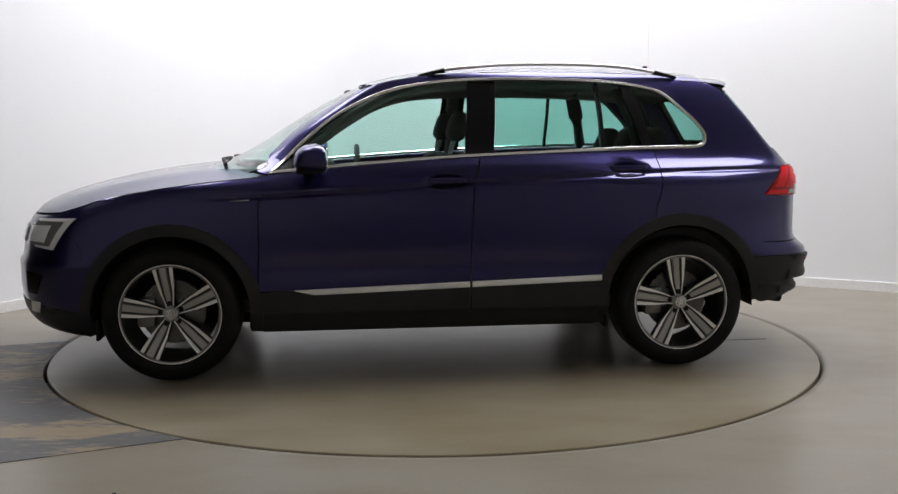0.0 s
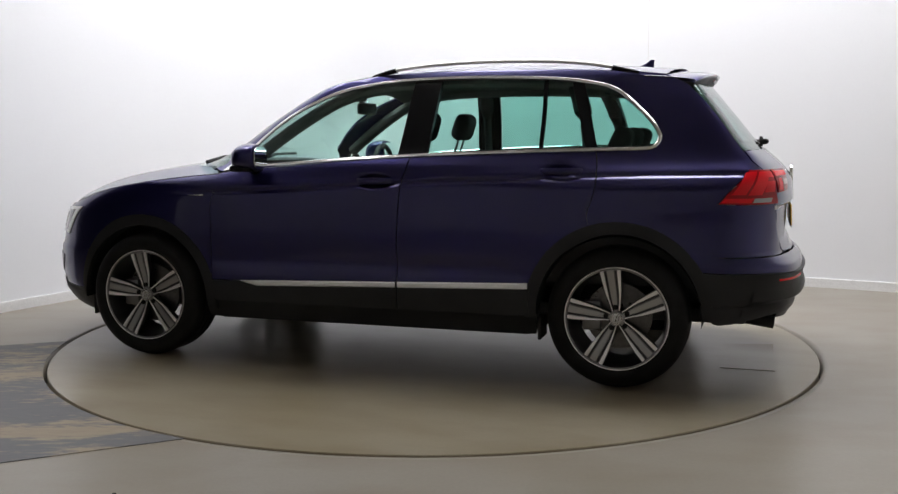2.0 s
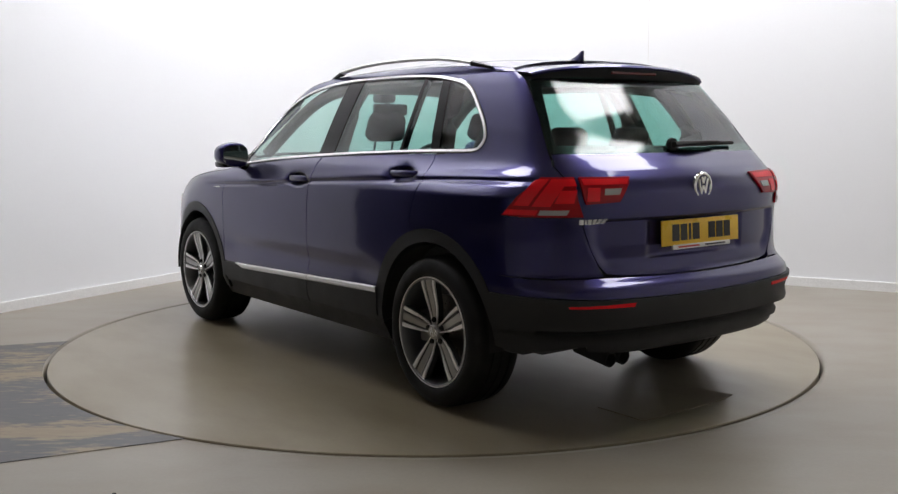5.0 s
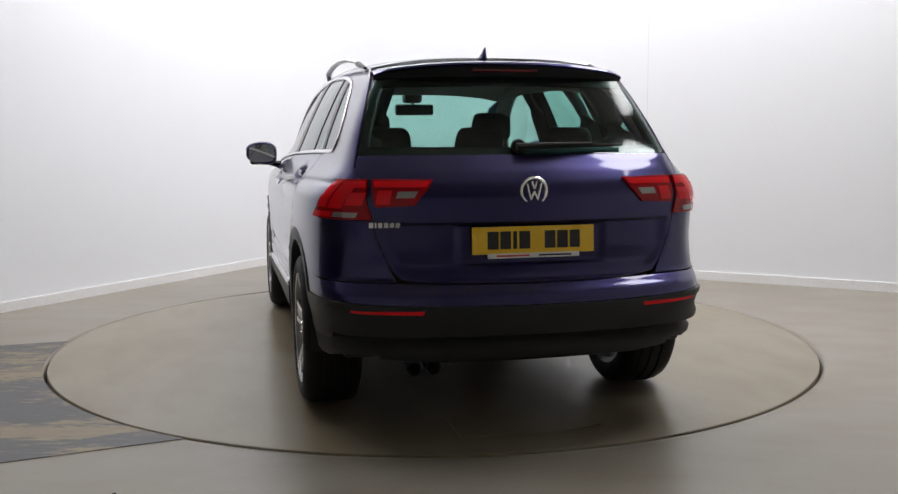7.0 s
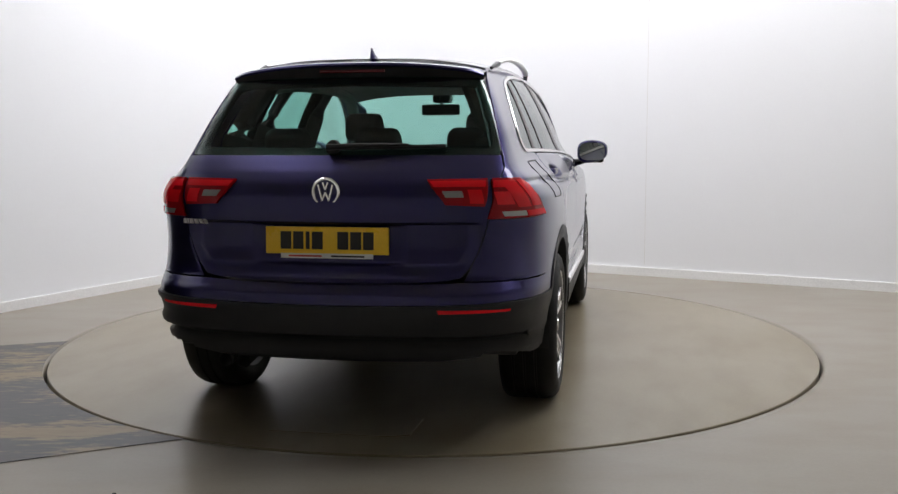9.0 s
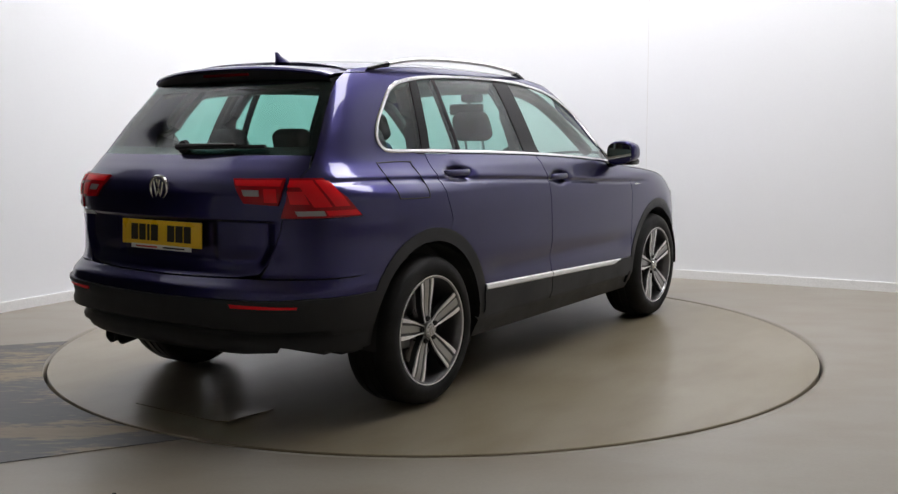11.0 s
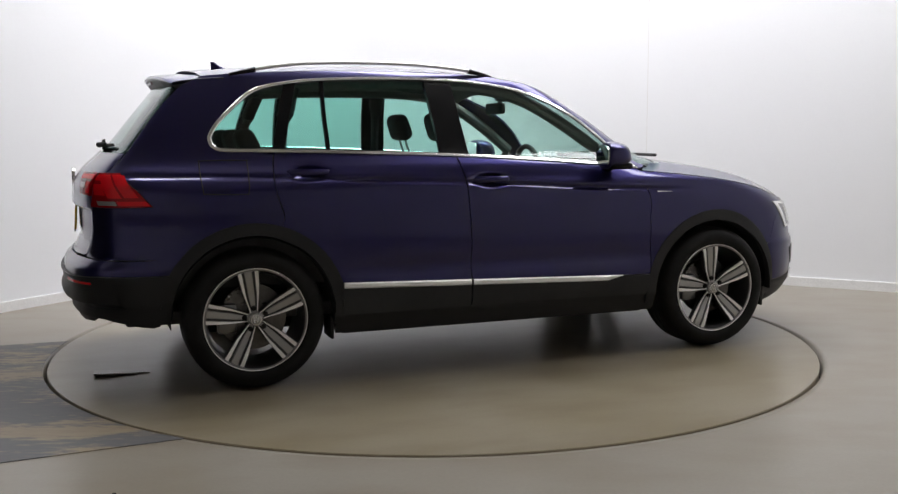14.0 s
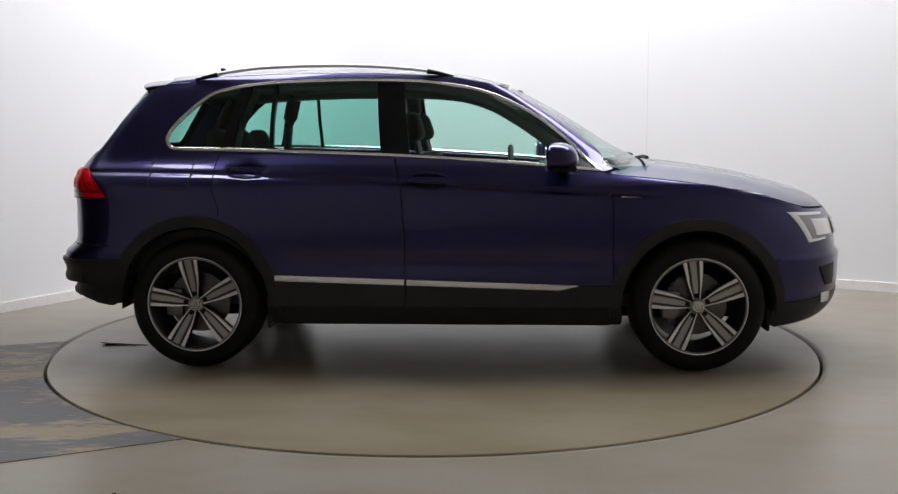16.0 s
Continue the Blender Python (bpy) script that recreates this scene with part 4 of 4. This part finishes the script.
    crown = curve_fn((-1.80, 1.577), (-1.6, 1.598), (-1.2, 1.624), (-0.7, 1.638), (-0.2, 1.625), (0.10, 1.596), (0.31, 1.550), (0.40, 1.523))
    bm = bmesh.new()
    grid = []
    for i in range(41):
        u = i / 40
        x0 = -1.60 + 1.955 * u
        xe = -1.53 + 1.82 * u
        ze = edge(xe) + 0.001
        ye = shell(t_of_x(xe, ze), ze).y
        row = []
        for j in range(33):
            e = j / 16 - 1
            x = x0 + (xe - x0) * abs(e) ** 2
            row.append(bm.verts.new((x, ye * e, crown(x0) + (ze - crown(x0)) * abs(e) ** 3.2)))
        grid.append(row)
    for i in range(40):
        for j in range(32):
            bm.faces.new((grid[i][j], grid[i + 1][j], grid[i + 1][j + 1], grid[i][j + 1]))
    part("roof", bm, M_PAINT, car, "dark blue arched roof")
    # headlining under the roof
    bm = bmesh.new()
    grid = []
    for i in range(13):
        x = -1.52 + 1.80 * i / 12
        row = []
        for j in range(9):
            e = j / 4 - 1
            row.append(bm.verts.new((x, 0.57 * e, crown(x) - 0.055 - 0.045 * abs(e) ** 3)))
        grid.append(row)
    for i in range(12):
        for j in range(8):
            bm.faces.new((grid[i][j], grid[i + 1][j], grid[i + 1][j + 1], grid[i][j + 1]))
    part("headlining", bm, M_LINER, car, "grey cloth headlining")
    # spoiler: painted top and lip, black face under it
    def spoiler_part(first, last, caps):
        bm = bmesh.new()
        secs = []
        for j in range(29):
            e = j / 14 - 1
            y, a = 0.575 * e, abs(e)
            back = -1.765 + 0.075 * a**2.4 + 0.012 * step(0.93, 1.0, a)
            z0 = 1.579 - 0.040 * a**2.6 - 0.008 * step(0.9, 1.0, a)
            sec = [(-1.42, z0 + 0.016), (-1.52, z0 + 0.010), (back + 0.04, z0 - 0.003), (back + 0.008, z0 - 0.009), (back, z0 - 0.018), (back + 0.009, z0 - 0.026), (back + 0.052, z0 - 0.090), (back + 0.07, z0 - 0.092), (-1.42, z0 - 0.05), (-1.42, z0 + 0.016)]
            secs.append([bm.verts.new((x, y, z)) for x, z in sec[first:last + 1]])
        for p, q in zip(secs, secs[1:]):
            for k in range(last - first):
                bm.faces.new((p[k], p[k + 1], q[k + 1], q[k]))
        if caps:
            bm.faces.new(secs[0])
            bm.faces.new(secs[-1][::-1])
        return bm

    sp = part("roof_spoiler", spoiler_part(0, 5, False), M_PAINT, car, "dark blue roof spoiler")
    part("spoiler_face", spoiler_part(5, 9, True), M_CLAD, sp, "black face under the spoiler lip")
    bm = bmesh.new()
    add_box(bm, -1.748, -1.71, -0.15, 0.15, 1.528, 1.543, 0.003, None, 1)
    part("brake_light", bm, material("brake_light_lens", (0.11, 0.002, 0.005), 0.2), sp, "dark red high brake light")
    # aerial fin
    bm = bmesh.new()
    rings = []
    for z, x0, x1, w in ((1.598, -1.28, -1.415, 0.024), (1.622, -1.315, -1.412, 0.015), (1.642, -1.365, -1.412, 0.008), (1.662, -1.392, -1.414, 0.003)):
        rings.append([bm.verts.new(((x0 + x1) / 2 + (x0 - x1) / 2 * math.cos(a), w * math.sin(a), z)) for a in np.linspace(0, 2 * math.pi, 13)[:-1]])
    for p, q in zip(rings, rings[1:]):
        for k in range(12):
            bm.faces.new((p[k], p[(k + 1) % 12], q[(k + 1) % 12], q[k]))
    bm.faces.new(rings[-1])
    part("aerial_fin", bm, M_PAINT, car, "dark blue roof aerial fin")
    # rear wiper
    bm = bmesh.new()
    q = lambda y, z, o: (shell(t_of_y(abs(y), z), z).x - o, y, z)
    add_tube(bm, [q(0.03, 1.206, 0.03), q(-0.10, 1.212, 0.045), q(-0.31, 1.216, 0.035)], lambda s: 0.021 - 0.012 * s, 8, 0.7)
    add_tube(bm, [q(0.0, 1.202, 0.016), q(-0.2, 1.206, 0.018), q(-0.46, 1.210, 0.018)], 0.009, 6)
    add_lathe(bm, [(0, 0.02), (0.03, 0.018), (0.034, 0.0), (0, 0)], 16, Matrix.Translation(q(0.015, 1.204, 0.0)) @ pose(0, 0, 0, 0, 0, 90))
    part("rear_wiper", bm, M_UNDER, tg, "black rear window wiper")
    # round badge: bright ring and disc
    bx = shell(-2.0, 1.028).x
    m = Matrix.Translation((bx + 0.004, 0, 1.028)) @ pose(0, 0, 0, 0, 0, 90)
    bm = bmesh.new()
    add_lathe(bm, [(0.046, 0), (0.046, 0.010), (0.050, 0.015), (0.056, 0.015), (0.060, 0.010), (0.060, 0)], 40, m)
    badge = part("badge", bm, M_CHROME, tg, "round bright badge ring")
    bm = bmesh.new()
    add_lathe(bm, [(0, 0.008), (0.047, 0.008), (0.047, 0)], 40, m)
    part("badge_disc", bm, material("badge_blue", (0.03, 0.03, 0.09), 0.3, 0.4), tg)
    bm = bmesh.new()
    for y0, z0, y1, z1 in ((-0.030, 0.030, -0.014, -0.036), (0.030, 0.030, 0.014, -0.036), (-0.014, -0.036, 0.0, 0.0), (0.014, -0.036, 0.0, 0.0), (-0.011, 0.040, 0.0, 0.008), (0.011, 0.040, 0.0, 0.008)):
        add_tube(bm, [(bx - 0.007, y0, 1.028 + z0), (bx - 0.007, y1, 1.028 + z1)], 0.0055, 6)
    part("badge_bars", bm, M_CHROME, tg)
    # model lettering as plain bright bars
    k = 0
    for y0, w in ((0.662, 0.016), (0.640, 0.006), (0.628, 0.016), (0.605, 0.016), (0.582, 0.016), (0.559, 0.016)):
        a, b = R(y0, 0.897), R(y0 - w, 0.897)
        panel("letter_bar", [(a[0], 0.907), (b[0], 0.907), (b[0], 0.886), (a[0], 0.886)][::-1], M_RAIL, tg, 1, 0.004, 0.004, "small bright bar", 0.03, 0.03)
    # number plate
    px = shell(-2.0, 0.83).x
    lean = Matrix.Translation((px - 0.016, 0, 0.830)) @ pose(0, 0, 0, 0, 3, 0)
    bm = bmesh.new()
    add_box(bm, -0.005, 0.004, -0.260, 0.260, -0.0555, 0.0555, 0.002, lean)
    plate = part("number_plate", bm, M_YELLOW, car, "yellow number plate with black characters as bars")
    for x0, x1 in ((-0.196, -0.150), (-0.142, -0.098), (-0.088, -0.072), (-0.062, -0.016), (0.046, 0.092), (0.100, 0.146), (0.154, 0.198)):
        bm = bmesh.new()
        add_box(bm, -0.0065, -0.0045, -x1, -x0, -0.036, 0.036, 0, lean)
        part("plate_bar", bm, M_PLATEBAR, plate, "black bar")
    bm = bmesh.new()
    add_box(bm, -0.007, 0.002, -0.195, 0.195, -0.073, -0.053, 0.001, lean)
    strip = part("plate_strip", bm, M_WHITEBAR, plate, "white dealer strip")
    for y0, y1, mat in ((0.02, 0.16, M_REDBAR), (-0.16, -0.02, M_PLATEBAR)):
        bm = bmesh.new()
        add_box(bm, -0.0085, -0.006, y0, y1, -0.067, -0.060, 0, lean)
        part("print_bar", bm, mat, plate)
    # exhausts
    for y in (0.485, 0.405):
        bm = bmesh.new()
        add_lathe(bm, [(0.034, -0.10), (0.034, 0.10), (0.029, 0.10), (0.027, -0.05), (0, -0.05)], 20, Matrix.Translation((-1.985, y, 0.315)) @ pose(0, 0, 0, -8, 0, 90))
        part("exhaust_pipe", bm, M_UNDER, car, "dark round exhaust tail pipe")
    # underbody, mud flaps
    bm = bmesh.new()
    add_box(bm, -1.60, 1.9, -0.56, 0.56, 0.235, 0.34, 0.03)
    add_box(bm, -1.98, -1.55, -0.56, 0.56, 0.335, 0.42, 0.03)
    add_box(bm, -0.90, 0.90, -0.82, 0.82, 0.232, 0.335, 0.02)
    add_box(bm, -2.02, -1.80, -0.72, 0.72, 0.37, 0.60, 0.03)
    add_box(bm, 1.78, 1.96, -0.56, 0.56, 0.28, 0.76, 0.03)
    add_box(bm, 0.93, 1.80, -0.60, 0.60, 0.34, 0.90, 0.03)
    part("underbody", bm, M_UNDER, car, "black underbody")
    for sg in (1, -1):
        for x in (1.735, -0.925):
            bm = bmesh.new()
            add_box(bm, x - 0.03, x - 0.012, min(0.68 * sg, 0.84 * sg), max(0.68 * sg, 0.84 * sg), 0.215, 0.33, 0.005)
            part("mud_flap", bm, M_UNDER, car, "black mud flap")
        for cx in (1.34, -1.34):
            bm = bmesh.new()
            n = 24
            ring = lambda y, r: [bm.verts.new((cx + r * math.cos(a), y * sg, ARCH_Z + r * math.sin(a))) for a in np.linspace(radians(-4), radians(184), n)]
            a, b, c = ring(0.875, 0.405), ring(0.56, 0.415), ring(0.56, 0.02)
            for p, q in ((a, b), (b, c)):
                for k in range(n - 1):
                    bm.faces.new((p[k], p[k + 1], q[k + 1], q[k]))
            part("wheel_housing", bm, M_UNDER, car, "black wheel arch lining")


def build_wheel(car):
    """One wheel, its outside towards +y, hub at the origin."""
    w = new("wheel")
    w["label"] = "alloy wheel with five split spokes and a black tyre"
    bm = bmesh.new()
    prof = [(0.250, 0.030), (0.257, 0.046), (0.266, 0.054), (0.292, 0.059), (0.318, 0.052), (0.336, 0.040), (0.346, 0.020), (0.352, 0.0), (0.3525, -0.02)]
    groove = []
    for y in (-0.035, -0.085, -0.135):
        groove += [(0.3525, y + 0.006), (0.345, y + 0.004), (0.345, y - 0.004), (0.3525, y - 0.006)]
    prof = prof + groove + [(0.352, -0.165), (0.346, -0.185), (0.330, -0.200), (0.290, -0.210), (0.246, -0.195)]
    add_lathe(bm, prof, 72)
    part("tyre", bm, M_RUBBER, w, "black rubber tyre")
    bm = bmesh.new()
    add_lathe(bm, [(0.257, 0.046), (0.253, 0.050), (0.245, 0.048), (0.240, 0.036), (0.234, 0.0), (0.226, -0.06), (0.228, -0.19), (0.254, -0.20)], 64)
    rim = part("rim", bm, M_BARREL, w, "dark rim barrel with a bright lip")
    bm = bmesh.new()
    add_lathe(bm, [(0.2578, 0.046), (0.2560, 0.0510), (0.2525, 0.0505), (0.2440, 0.032), (0.2405, 0.010)], 64)
    part("rim_lip", bm, M_ALLOY, w, "bright machined lip")
    # radius, half width, height of the face, width of the bright edge
    stations = ((0.036, 0.019, 0.026, 0.005), (0.070, 0.026, 0.025, 0.006), (0.10, 0.033, 0.0265, 0.008), (0.13, 0.039, 0.030, 0.011), (0.16, 0.043, 0.035, 0.014), (0.19, 0.047, 0.040, 0.016), (0.22, 0.050, 0.0435, 0.018), (0.247, 0.053, 0.044, 0.019))

    def strip(turn, section, caps=True):
        bm = bmesh.new()
        secs = [[bm.verts.new((q[0], y, t)) for t, y in section(*q[1:])] for q in stations]
        k = len(secs[0])
        for p, q in zip(secs, secs[1:]):
            for i in range(k):
                bm.faces.new((p[i], p[(i + 1) % k], q[(i + 1) % k], q[i]))
        bm.faces.new(secs[0])
        bm.faces.new(secs[-1][::-1])
        bmesh.ops.transform(bm, matrix=turn, verts=bm.verts)
        return bm

    for k in range(5):
        turn = pose(0, 0, 0, 0, -82 + 72 * k, 0)
        body = lambda h, y, e: [(h, y - 0.004), (0, y - 0.011), (-h, y - 0.004), (-h * 1.04, y - 0.036), (h * 1.04, y - 0.036)]
        spoke = part("spoke", strip(turn, body), M_GROOVE, w, "wide split spoke with machined edges and a grey middle")
        for sd in (1, -1):
            edge = lambda h, y, e: [(sd * (h + 0.0005), y - 0.008), (sd * (h - 0.001), y), (sd * (h - e), y - 0.001), (sd * (h - e - 0.001), y - 0.010)]
            part("spoke_face", strip(turn, edge), M_ALLOY, spoke, "machined bright spoke edge")
        middle = lambda h, y, e: [((h - e) * 0.62, y - 0.010), ((h - e) * 0.50, y - 0.0035), (0, y - 0.0025), (-(h - e) * 0.50, y - 0.0035), (-(h - e) * 0.62, y - 0.010)]
        part("spoke_rib", strip(turn, middle), M_ALLOYGREY, spoke, "grey raised middle of the spoke")
        bm = bmesh.new()
        a = radians(82 - 72 * k)
        add_lathe(bm, [(0, 0.028), (0.005, 0.028), (0.006, 0.032), (0.011, 0.032), (0.0125, 0.028), (0.0125, 0.0)], 12, Matrix.Translation((0.055 * math.cos(a), 0, 0.055 * math.sin(a))))
        part("wheel_bolt", bm, M_UNDER, w, "black wheel bolt")
    bm = bmesh.new()
    add_lathe(bm, [(0, 0.041), (0.024, 0.040), (0.028, 0.038), (0.036, 0.034), (0.040, 0.0)], 28)
    cap = part("hub_cap", bm, M_ALLOYGREY, w, "grey hub cap with a bright round badge")
    bm = bmesh.new()
    add_lathe(bm, [(0.022, 0.040), (0.0225, 0.0445), (0.0275, 0.044), (0.030, 0.037)], 28)
    for x0, z0, x1, z1 in ((-0.015, 0.014, -0.007, -0.017), (0.015, 0.014, 0.007, -0.017), (-0.007, -0.017, 0.0, 0.0), (0.007, -0.017, 0.0, 0.0), (-0.006, 0.019, 0.0, 0.003), (0.006, 0.019, 0.0, 0.003)):
        add_tube(bm, [(x0, 0.042, z0), (x1, 0.042, z1)], 0.0028, 6)
    part("hub_ring", bm, M_CHROME, cap, "bright ring and bars")
    bm = bmesh.new()
    add_lathe(bm, [(0.055, -0.04), (0.085, -0.045), (0.165, -0.045), (0.165, -0.07), (0.0, -0.07)], 40)
    part("brake_disc", bm, M_DISC, w, "steel brake disc")
    bm = bmesh.new()
    add_box(bm, 0.085, 0.178, -0.085, -0.015, -0.075, 0.075, 0.012)
    part("brake_caliper", bm, M_BARREL, w, "grey brake caliper")
    w.parent = car
    return w


def build_seat(name, x, y, back=0.66, headrest=True, width=0.25, lean=18, parent=None):
    """A seat in parts: cushion, backrest, headrest on two posts."""
    seat = new(name)
    seat["label"] = "black cloth car seat"
    seat.parent = parent
    seat.matrix_basis = pose(x, y, 0.46)
    bm = bmesh.new()
    add_box(bm, -0.05, 0.47, -width, width, 0.0, 0.17, 0.055, None, 3)
    part("cushion", bm, M_SEAT, seat)
    bm = bmesh.new()
    vs = add_box(bm, -0.075, 0.075, -width, width, 0.02, back, 0.06, None, 3)
    for v in bm.verts:
        f = max(0, v.co.z - 0.35)
        v.co.y *= 1 - 0.55 * f * f * 2
    bmesh.ops.transform(bm, matrix=pose(0, 0, 0.08, 0, -lean, 0), verts=bm.verts)
    part("backrest", bm, M_SEAT, seat)
    bm = bmesh.new()
    add_box(bm, -0.05, 0.05, -0.125, 0.125, back + 0.075, back + 0.245, 0.045, None, 3)
    for v in bm.verts:
        v.co.y *= 1 - 0.9 * max(0, v.co.z - back - 0.12)
        v.co.x += 0.02
    bmesh.ops.transform(bm, matrix=pose(0, 0, 0.08, 0, -lean, 0), verts=bm.verts)
    part("headrest", bm, M_SEAT, seat)
    for d in (-0.06, 0.06):
        bm = bmesh.new()
        add_tube(bm, [(0.015, d, back - 0.02), (0.015, d, back + 0.10)], 0.007, 8)
        bmesh.ops.transform(bm, matrix=pose(0, 0, 0.08, 0, -lean, 0), verts=bm.verts)
        part("headrest_post", bm, M_BARREL, seat)
    return seat


def build_cabin(car):
    for y in (0.37, -0.37):
        build_seat("front_seat", 0.03, y, 0.63, parent=car)
    for y, wd in ((0.46, 0.23), (0.0, 0.20), (-0.46, 0.23)):
        build_seat("rear_seat", -1.02, y, 0.56, True, wd, 24, car)
    bm = bmesh.new()
    add_box(bm, 0.30, 1.06, -0.74, 0.74, 0.62, 0.98, 0.08, None, 3)
    add_box(bm, 0.62, 1.05, -0.72, 0.72, 0.95, 1.055, 0.035, None, 3)
    part("dashboard", bm, M_CABIN, car, "black dashboard")
    bm = bmesh.new()
    add_box(bm, 0.50, 0.70, -0.56, -0.20, 0.98, 1.10, 0.04, None, 3)
    part("instrument_hood", bm, M_CABIN, car, "black instrument hood")
    # steering wheel on the right
    m = Matrix.Translation((0.36, -0.37, 1.00)) @ pose(0, 0, 0, 0, 0, 0) @ pose(0, 0, 0, 0, 24, 90)
    bm = bmesh.new()
    n, k = 36, 8
    rings = [[bm.verts.new(((0.18 + 0.016 * math.cos(b)) * math.cos(a), 0.016 * math.sin(b), (0.18 + 0.016 * math.cos(b)) * math.sin(a))) for b in np.linspace(0, 2 * math.pi, k + 1)[:-1]] for a in np.linspace(0, 2 * math.pi, n + 1)[:-1]]
    for i in range(n):
        for j in range(k):
            bm.faces.new((rings[i][j], rings[(i + 1) % n][j], rings[(i + 1) % n][(j + 1) % k], rings[i][(j + 1) % k]))
    add_box(bm, -0.07, 0.07, -0.02, 0.03, -0.06, 0.05, 0.02)
    add_box(bm, -0.175, 0.175, -0.012, 0.012, -0.022, 0.022, 0.008)
    add_box(bm, -0.022, 0.022, -0.012, 0.012, -0.175, 0.0, 0.008)
    bmesh.ops.transform(bm, matrix=m, verts=bm.verts)
    part("steering_wheel", bm, M_CABIN, car, "black steering wheel")
    bm = bmesh.new()
    add_box(bm, 0.30, 0.335, -0.125, 0.125, 1.375, 1.445, 0.014, None, 3)
    add_tube(bm, [(0.33, 0, 1.43), (0.40, 0, 1.50)], 0.012, 8)
    add_box(bm, 0.33, 0.44, -0.06, 0.06, 1.455, 1.515, 0.02)
    part("interior_mirror", bm, M_CABIN, car, "black interior mirror")
    # inner door and side linings, floor, load bay
    for sg in (1, -1):
        lo, hi = min(0.80 * sg, 0.765 * sg), max(0.80 * sg, 0.765 * sg)
        bm = bmesh.new()
        out = [(0.84, 1.03), (-0.25, 1.10), (-1.25, 1.135), (-1.75, 1.14), (-1.85, 0.9), (-1.80, 0.5), (0.9, 0.5)]
        vs = add_prism(bm, out, lo, hi)
        for v in vs:
            x, z, y = v.co
            tap = 1 - 0.05 * max(0, -x - 0.4) - 0.09 * max(0, x - 0.2)
            v.co = (x, y * tap, z)
        part("side_lining", bm, M_CABIN, car, "black inner side lining")
        # inner pillar trims
        for pts, w in (([(-0.26, 0.735, 1.10), (-0.275, 0.645, 1.36), (-0.29, 0.54, 1.53)], 0.045), ([(-1.17, 0.690, 1.10), (-1.12, 0.605, 1.36), (-1.06, 0.51, 1.52)], 0.05), ([(-1.62, 0.63, 1.08), (-1.57, 0.585, 1.30), (-1.45, 0.50, 1.49)], 0.075)):
            bm = bmesh.new()
            add_tube(bm, smooth_path([(p[0], p[1] * sg, p[2]) for p in pts], 4), w, 10, 0.5)
            part("pillar_trim", bm, M_CABIN, car, "dark inner pillar trim")
        bm = bmesh.new()
        add_tube(bm, smooth_path([(0.70, 0.67 * sg, 1.14), (0.45, 0.615 * sg, 1.32), (0.2, 0.57 * sg, 1.455), (-0.1, 0.545 * sg, 1.512), (-0.7, 0.535 * sg, 1.520), (-1.2, 0.52 * sg, 1.50), (-1.48, 0.50 * sg, 1.47)], 5), 0.038, 10, 0.9)
        part("roof_lining_edge", bm, M_LINER, car, "grey lining along the roof side")
    bm = bmesh.new()
    add_box(bm, -1.95, 1.0, -0.76, 0.76, 0.33, 0.40, 0.02)
    add_box(bm, -1.86, -1.36, -0.66, 0.66, 0.40, 1.06, 0.05)
    part("cabin_floor", bm, M_CABIN, car, "black cabin floor and load cover")


car = tagged(new("car"), "dark blue metallic five-door SUV with bright trim on the turntable", "car")
for sg in (1, -1):
    build_side(car, sg)
build_ends(car)
build_cabin(car)
wheel = build_wheel(car)
for x, y, turn in ((1.34, 0.842, 0), (-1.34, 0.842, 0), (1.34, -0.842, 180), (-1.34, -0.842, 180)):
    m = pose(x, y, 0.352, 0, 0, turn)
    if (x, y) == (1.34, 0.842):
        wheel.matrix_basis = m
    else:
        copy_thing(wheel, m)


def motions():
    """The turntable and the car on it turn together."""
    turn_rows, car_rows = [], []
    for k in range(33):
        t = k * 0.5
        a = math.radians(heading(t))
        c, s = math.cos(a), math.sin(a)
        turn_rows.append((t, pose(0, 0, 0, 0, 0, heading(t))))
        car_rows.append((t, pose(c * CAR_DX - s * CAR_DY, s * CAR_DX + c * CAR_DY, 0, 0, 0, heading(t))))
    walk(turntable, turn_rows)
    walk(car, car_rows)


motions()
